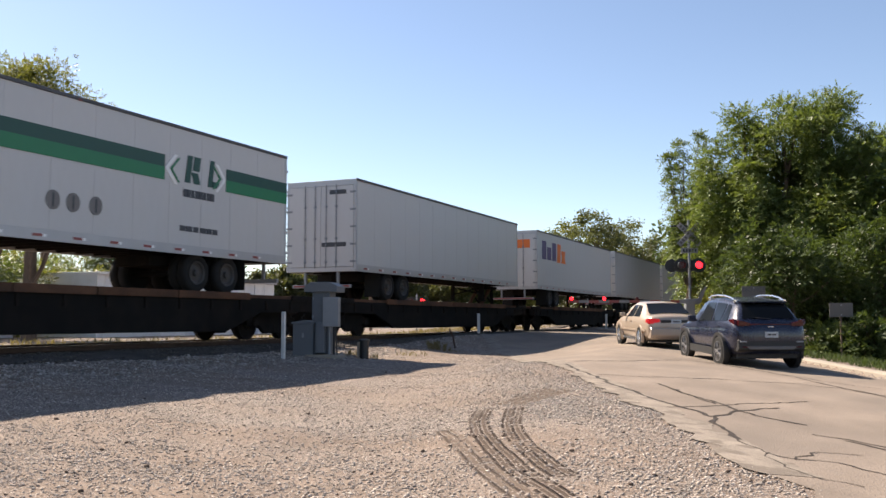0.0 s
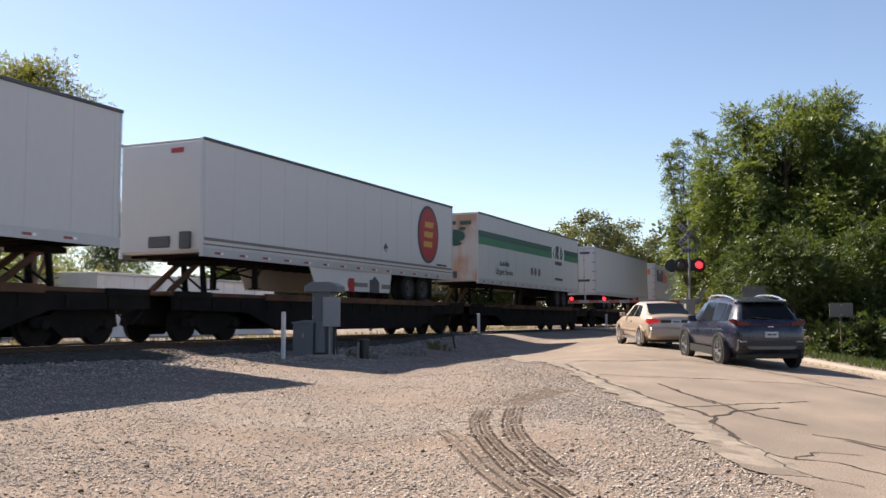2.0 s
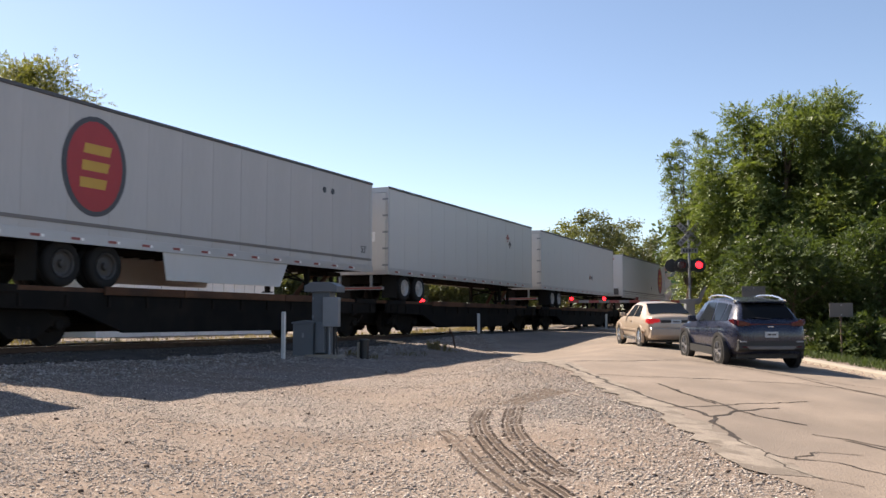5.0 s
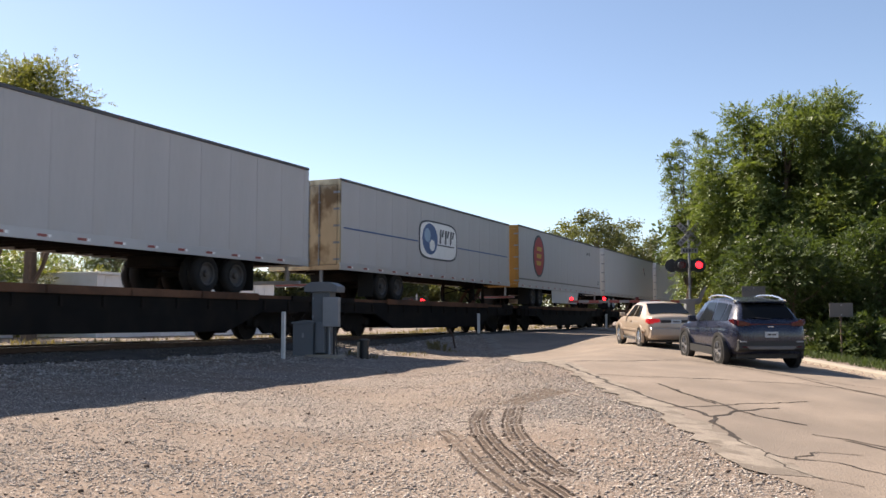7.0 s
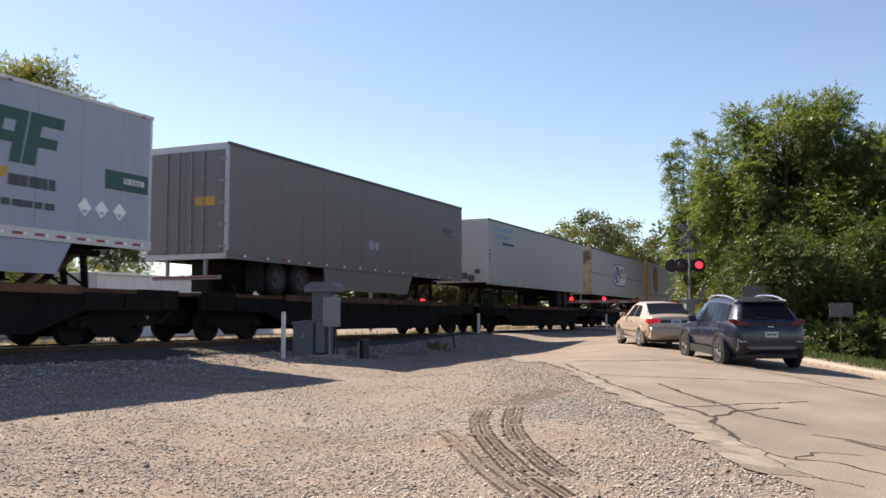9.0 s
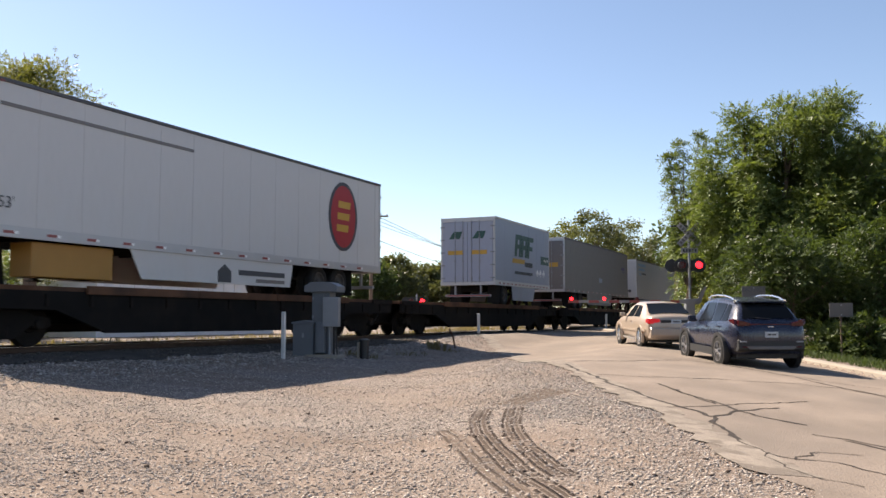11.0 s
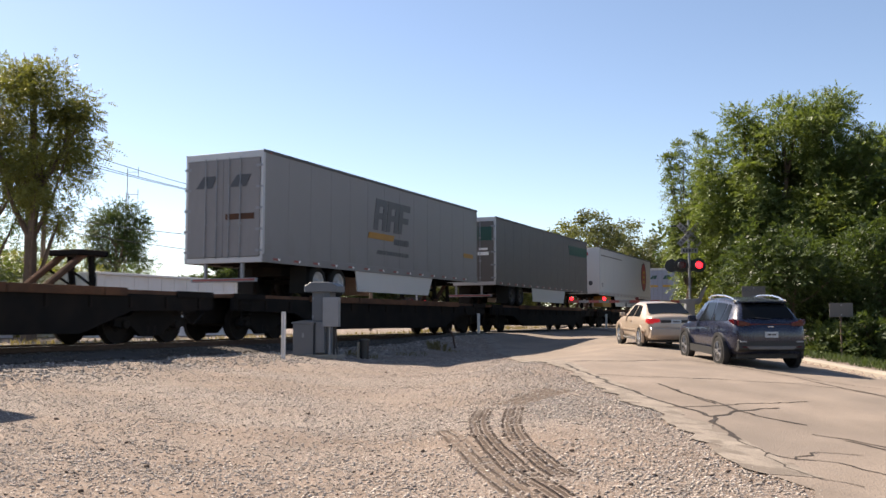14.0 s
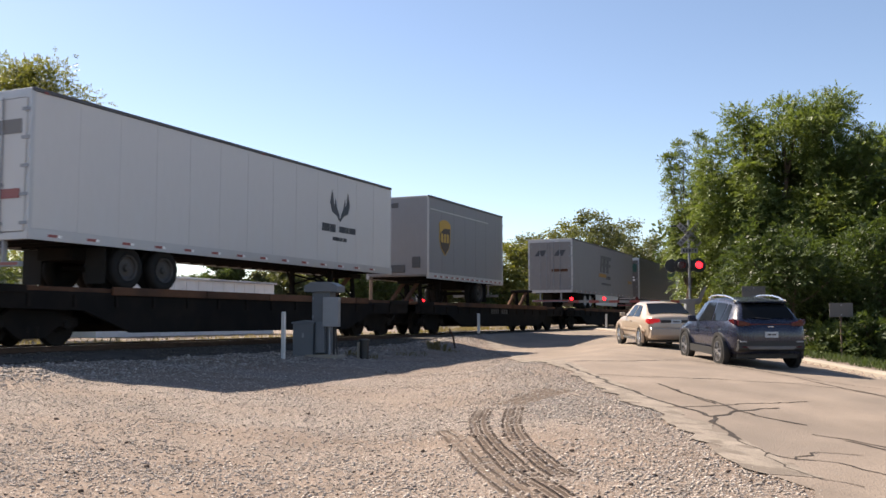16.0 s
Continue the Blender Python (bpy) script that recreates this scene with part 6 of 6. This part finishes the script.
GLASS = mat("tinted_car_glass", (0.008, 0.009, 0.010), 0.08, vary=0.05, spec=0.12)
TAIL = glow("lit_tail_lamp", (0.25, 0.01, 0.012), 0.15, (1.0, 0.02, 0.03))
TAILDARK = mat("red_tail_lamp_lens", (0.055, 0.004, 0.006), 0.15, vary=0.05)
PLATE = mat("pale_plate", (0.36, 0.40, 0.44), 0.4, vary=0.05)
SKID = mat("dull_grey_skid_plate", (0.10, 0.10, 0.105), 0.5, vary=0.1)
NAVY = paint("dark_blue_car_paint", (0.010, 0.014, 0.034), 0.27, 0.15)
CHAMPAGNE = paint("champagne_car_paint", (0.43, 0.34, 0.265))
CLADDING = mat("black_plastic_cladding", (0.013, 0.013, 0.014), 0.6, vary=0.1)
ALLOY = mat("dark_machined_alloy", (0.30, 0.30, 0.31), 0.3, metal=0.8, vary=0.05)
CHROME = mat("bright_silver_trim", (0.75, 0.75, 0.75), 0.18, metal=0.9, vary=0.03)


def car_wheel(e, x, y, r, s, alloy=None):
    alloy = alloy or ALLOY
    w = part("wheel", spun([(0.02, -s * 0.09), (r * 0.66, -s * 0.105), (r * 0.93, -s * 0.105), (r, -s * 0.07), (r, s * 0.07), (r * 0.93, s * 0.105), (r * 0.68, s * 0.105),
                            (r * 0.66, s * 0.02), (0.02, s * 0.02)], 30, "X"), RUBBER, e)
    w.location = (x, y, r)
    part("rim", spun([(0.02, s * 0.03), (r * 0.60, s * 0.03), (r * 0.63, s * 0.112), (r * 0.69, s * 0.112), (r * 0.66, s * 0.02), (0.02, s * 0.02)], 26, "X"), alloy, w)
    part("hub", spun([(0.0101, s * 0.045), (r * 0.60, s * 0.045), (r * 0.60, s * 0.035), (0.01, s * 0.035)], 20, "X"), CLADDING, w)
    for k in range(5):
        a = k * 2 * math.pi / 5
        for d in (-0.16, 0.16):
            part("spoke", rod((s * 0.095, 0.05 * math.cos(a), 0.05 * math.sin(a)), (s * 0.085, r * 0.66 * math.cos(a + d), r * 0.66 * math.sin(a + d)), 0.020, None, 6), alloy, w)
    part("hub_cap", spun([(0.065, s * 0.06), (0.06, s * 0.105), (0.02, s * 0.11)], 14, "X"), alloy, w)


def arch(e, y, r, w, s, material):
    """A wheel-arch lip with a dark well behind it."""
    b = bmesh.new()
    n = 16
    pr = []
    for k in range(n + 1):
        a = math.pi * (-0.12 + 1.24 * k / n)
        c, d = math.cos(a), math.sin(a)
        pr.append([b.verts.new((s * x, y + rr * c, r + rr * d)) for rr, x in ((r + 0.02, w - 0.16), (r + 0.02, w + 0.012), (r + 0.085, w + 0.016), (r + 0.095, w - 0.05))])
    for p, q in zip(pr, pr[1:]):
        for i in range(3):
            b.faces.new((p[i], p[i + 1], q[i + 1], q[i]))
    part("wheel_arch", b, material, e)
    part("wheel_well", spun([(0.01, s * (w - 0.13)), (r + 0.05, s * (w - 0.13)), (r + 0.05, s * (w + 0.004)), (r + 0.0, s * (w + 0.004)), (r + 0.0, s * (w - 0.10)), (0.01, s * (w - 0.10))], 24, "X", (0, y, r)), CLADDING, e)


def finish_car(e, x, y, z, rx):
    e.matrix_basis = Matrix.Translation((x, y, z)) @ pose(0, 0, 0, rx, 0, 26.3)


def suv():
    e = thing("suv", "dark blue compact SUV with silver roof rails", "car")
    tab = [(0.0, 0.46, 0.80, 0.84, 0.66, 0.58), (0.05, 0.42, 0.95, 0.99, 0.77, 0.66), (0.14, 0.36, 1.02, 1.09, 0.83, 0.68), (0.28, 0.33, 1.04, 1.25, 0.87, 0.63), (0.42, 0.31, 1.05, 1.40, 0.895, 0.585), (0.58, 0.30, 1.05, 1.51, 0.91, 0.56),
           (0.9, 0.28, 1.04, 1.575, 0.925, 0.585), (1.6, 0.27, 1.01, 1.62, 0.925, 0.63), (2.3, 0.27, 0.98, 1.61, 0.925, 0.625), (2.75, 0.27, 0.96, 1.53, 0.925, 0.62),
           (3.45, 0.28, 0.95, 1.09, 0.92, 0.68), (3.6, 0.28, 0.94, 1.02, 0.92, 0.74), (4.2, 0.30, 0.82, 0.90, 0.88, 0.70), (4.42, 0.36, 0.66, 0.74, 0.78, 0.62), (4.48, 0.42, 0.58, 0.64, 0.70, 0.55)]
    ys = sorted(set([t[0] for t in tab] + [y for y in np.arange(0.5, 4.4, 0.18) if min(abs(y - t[0]) for t in tab) > 0.05]))
    car_body(tab, ys, e, NAVY)
    for s in (-1, 1):
        side_glass(tab, (1.62, 2.62, 1.72, 2.38), e, GLASS, s)
        side_glass(tab, (0.98, 1.54, 1.02, 1.62), e, GLASS, s)
        side_glass(tab, (0.55, 0.92, 0.78, 0.95), e, GLASS, s)
        b = bmesh.new()
        arc = [(0.70, 1.56), (0.95, 1.63), (1.4, 1.675), (1.9, 1.685), (2.3, 1.665), (2.55, 1.61)]
        for p, q in zip(arc, arc[1:]):
            rod((s * 0.585, *p), (s * 0.585, *q), 0.024, b, 8)
        part("roof_rail", b, CHROME, e, "silver roof rail")
        for y, z in ((0.72, 1.57), (2.52, 1.60)):
            part("rail_foot", box(s * 0.585 - 0.03, s * 0.585 + 0.03, y - 0.08, y + 0.08, z - 0.05, z + 0.03, 0.012), CHROME, e)
        part("sill_cladding", prism([(0.9, 0.24), (3.6, 0.24), (3.55, 0.42), (0.95, 0.42)], s * 0.915 - 0.02, s * 0.915 + 0.02, "X"), CLADDING, e)
        m = part("door_mirror", box(s * 1.02 - 0.10, s * 1.02 + 0.10, 2.62, 2.74, 1.00, 1.16, 0.03), NAVY, e)
        part("mirror_arm", box(min(s * 0.88, s * 0.96), max(s * 0.88, s * 0.96), 2.66, 2.72, 1.01, 1.06), CLADDING, m)
        # tail lamp that wraps round the corner
        part("tail_lamp", prism([(s * 0.46, 1.00), (s * 0.66, 0.985), (s * 0.78, 1.0), (s * 0.75, 1.13), (s * 0.48, 1.06)], 0.03, 0.14, "Y", bevel=0.008), TAILDARK, e, "dark red tail lamp")
        part("tail_lamp", prism([(0.10, 1.02), (0.48, 1.06), (0.46, 1.13), (0.14, 1.15)], s * 0.80 - 0.03, s * 0.80 + 0.045, "X", bevel=0.008), TAILDARK, e, "dark red tail lamp")
        part("bumper_lamp", box(s * 0.66 - 0.08, s * 0.66 + 0.08, -0.03, 0.03, 0.615, 0.65, 0.008), GALV, e)
        part("door_handle", box(min(s * 0.925, s * 0.95), max(s * 0.925, s * 0.95), 1.72, 1.92, 0.90, 0.935, 0.008), NAVY, e)
        part("door_handle", box(min(s * 0.925, s * 0.95), max(s * 0.925, s * 0.95), 0.90, 1.10, 0.93, 0.965, 0.008), NAVY, e)
        for y in (0.92, 3.59):
            arch(e, y, 0.36, 0.94, s, CLADDING)
            car_wheel(e, s * 0.845, y, 0.355, s)
        part("reflector", box(s * 0.62 - 0.07, s * 0.62 + 0.07, -0.035, 0.03, 0.50, 0.525, 0.005), TAILDARK, e)
    end_glass(tab, 0.18, 0.54, e, GLASS, 0.05, out=-0.02)
    end_glass(tab, 2.78, 3.42, e, GLASS, 0.04, "windscreen", 0.012)
    part("spoiler", prism([(0.44, 1.515), (0.78, 1.56), (0.78, 1.59), (0.40, 1.55)], -0.53, 0.53, "X", bevel=0.01), NAVY, e)
    part("lamp_bar", box(-0.5, 0.5, 0.045, 0.10, 1.015, 1.04, 0.006), TAILDARK, e)
    part("rear_bumper", prism([(-0.02, 0.46), (0.0, 0.66), (0.12, 0.70), (0.3, 0.66), (0.3, 0.40), (0.06, 0.40)], -0.77, 0.77, "X", bevel=0.015), CLADDING, e)
    part("skid_plate", prism([(-0.5, 0.45), (0.5, 0.45), (0.62, 0.53), (-0.62, 0.53)], -0.035, 0.02, "Y", bevel=0.01), SKID, e)
    p = part("plate", box(-0.155, 0.155, -0.02, 0.01, 0.725, 0.86, 0.005), PLATE, e, "pale licence plate")
    for k in range(2):
        part("plate_bar", box(-0.10 + k * 0.11, -0.015 + k * 0.11, -0.024, -0.021, 0.775, 0.815), INK, p)
    part("emblem", box(-0.06, 0.06, 0.03, 0.045, 0.955, 0.985, 0.008), CHROME, e)
    part("wiper", rod((0.05, 0.14, 1.15), (-0.32, 0.16, 1.18), 0.012, None, 6), CLADDING, e)
    part("underbody", box(-0.72, 0.72, 0.3, 4.1, 0.22, 0.34, 0.02), CLADDING, e)
    x, y = 14.83, 22.57
    fr, ba = land(x - 0.443 * 3.6, y + 0.8965 * 3.6), land(x - 0.443 * 0.9, y + 0.8965 * 0.9)
    finish_car(e, x, y, ba - (fr - ba) / 2.7 * 0.9 + 0.014, math.degrees(math.atan2(fr - ba, 2.7)))


def sedan():
    e = thing("sedan", "champagne beige sedan stopped behind the gate", "car")
    tab = [(0.0, 0.40, 0.70, 0.78, 0.74, 0.66), (0.06, 0.34, 0.86, 0.93, 0.83, 0.70), (0.16, 0.28, 0.90, 1.00, 0.865, 0.70), (0.72, 0.24, 0.93, 1.03, 0.885, 0.68), (1.05, 0.23, 0.93, 1.18, 0.89, 0.63),
           (1.42, 0.22, 0.93, 1.37, 0.89, 0.58), (1.9, 0.22, 0.92, 1.42, 0.89, 0.57), (2.5, 0.22, 0.91, 1.415, 0.89, 0.57), (2.9, 0.22, 0.90, 1.33, 0.89, 0.59),
           (3.55, 0.22, 0.89, 0.99, 0.885, 0.66), (3.7, 0.22, 0.88, 0.94, 0.88, 0.72), (4.5, 0.26, 0.72, 0.80, 0.83, 0.66), (4.74, 0.32, 0.60, 0.66, 0.74, 0.6), (4.8, 0.4, 0.52, 0.56, 0.66, 0.5)]
    ys = sorted(set([t[0] for t in tab] + [y for y in np.arange(0.3, 4.7, 0.18) if min(abs(y - t[0]) for t in tab) > 0.05]))
    car_body(tab, ys, e, CHAMPAGNE)
    for s in (-1, 1):
        side_glass(tab, (1.98, 2.85, 2.02, 2.55), e, GLASS, s)
        side_glass(tab, (1.20, 1.90, 1.50, 1.94), e, GLASS, s)
        part("rub_strip", prism([(0.35, 0.52), (4.3, 0.50), (4.3, 0.555), (0.35, 0.575)], s * 0.887 - 0.012, s * 0.887 + 0.014, "X"), CHAMPAGNE, e)
        part("sill_line", prism([(1.35, 0.22), (3.4, 0.22), (3.4, 0.30), (1.35, 0.30)], s * 0.85 - 0.02, s * 0.85 + 0.02, "X"), CHROME, e)
        part("tail_lamp", prism([(s * 0.50, 0.77), (s * 0.84, 0.77), (s * 0.82, 0.93), (s * 0.50, 0.91)], 0.01, 0.12, "Y", bevel=0.008), TAIL, e, "lit red tail lamp")
        part("tail_lamp", prism([(0.08, 0.78), (0.34, 0.80), (0.30, 0.91), (0.10, 0.92)], s * 0.84 - 0.03, s * 0.84 + 0.035, "X", bevel=0.008), TAIL, e, "lit red tail lamp")
        m = part("door_mirror", box(s * 0.97 - 0.09, s * 0.97 + 0.09, 2.86, 2.97, 0.94, 1.07, 0.03), CHAMPAGNE, e)
        part("mirror_arm", box(min(s * 0.84, s * 0.92), max(s * 0.84, s * 0.92), 2.90, 2.95, 0.95, 1.0), CLADDING, m)
        part("door_handle", box(min(s * 0.885, s * 0.91), max(s * 0.885, s * 0.91), 2.05, 2.22, 0.80, 0.835, 0.008), CHAMPAGNE, e)
        for y in (1.02, 3.75):
            arch(e, y, 0.315, 0.895, s, CHAMPAGNE)
            car_wheel(e, s * 0.80, y, 0.315, s, CHROME)
    end_glass(tab, 0.76, 1.40, e, GLASS, 0.03, out=-0.015)
    end_glass(tab, 2.92, 3.52, e, GLASS, 0.03, "windscreen", 0.012)
    part("rear_bumper", prism([(-0.06, 0.42), (-0.05, 0.62), (0.05, 0.68), (0.3, 0.64), (0.3, 0.30), (0.02, 0.30)], -0.80, 0.80, "X", bevel=0.02), CHAMPAGNE, e)
    part("trunk_panel", box(-0.48, 0.48, 0.0, 0.05, 0.78, 0.88, 0.01), CLADDING, e)
    p = part("plate", box(-0.155, 0.155, -0.01, 0.0, 0.77, 0.89, 0.004), PLATE, e, "pale licence plate")
    part("plate_bar", box(-0.1, 0.1, -0.014, -0.0115, 0.81, 0.85), INK, p)
    part("underbody", box(-0.7, 0.7, 0.3, 4.4, 0.18, 0.30, 0.02), CLADDING, e)
    x, y = 11.6, 28.73
    fr, ba = land(x - 0.443 * 3.7, y + 0.8965 * 3.7), land(x - 0.443 * 1.0, y + 0.8965 * 1.0)
    finish_car(e, x, y, ba - (fr - ba) / 2.7 * 1.0 + 0.014, math.degrees(math.atan2(fr - ba, 2.7)))


suv()
sedan()


# ---- what moves ----
def motions():
    for e, y, x, z in MOVING:
        walk(e, [(t, pose(x, y + SPEED * t, z)) for t in (0.0, 4.0, 8.0, 12.0, 16.0)])
    # wheelsets roll on the rails
    step = math.degrees(SPEED / FPS / 0.46)
    keyed = {}
    for w, a in WHEELSETS:
        if a not in keyed:
            walk(w, [(k / FPS, pose(0, a, 0.46, -(k * step) % 360.0)) for k in range(16 * FPS + 1)])
            keyed[a] = w.animation_data
        else:                                            # same place in its truck, same roll
            w.rotation_mode = "QUATERNION"
            w.animation_data_create()
            w.animation_data.action = keyed[a].action
            w.animation_data.action_slot = keyed[a].action_slot
    # lamps flash in turn, twice a second in all
    for o, at_, first in FLASH:
        rows, turn = [(0.0, pose(*at_, 0, 0, 0 if first else 180))], 0 if first else 180
        for k in range(1, 33):
            t0 = k * 0.5 + FLASH_LAG
            for j in range(4):
                rows.append((t0 + j / FPS, pose(*at_, 0, 0, turn + 60 * j)))
            turn += 180
        rows.append((16.0, pose(*at_, 0, 0, turn)))
        walk(o, rows)


FLASH_LAG = -0.40
motions()
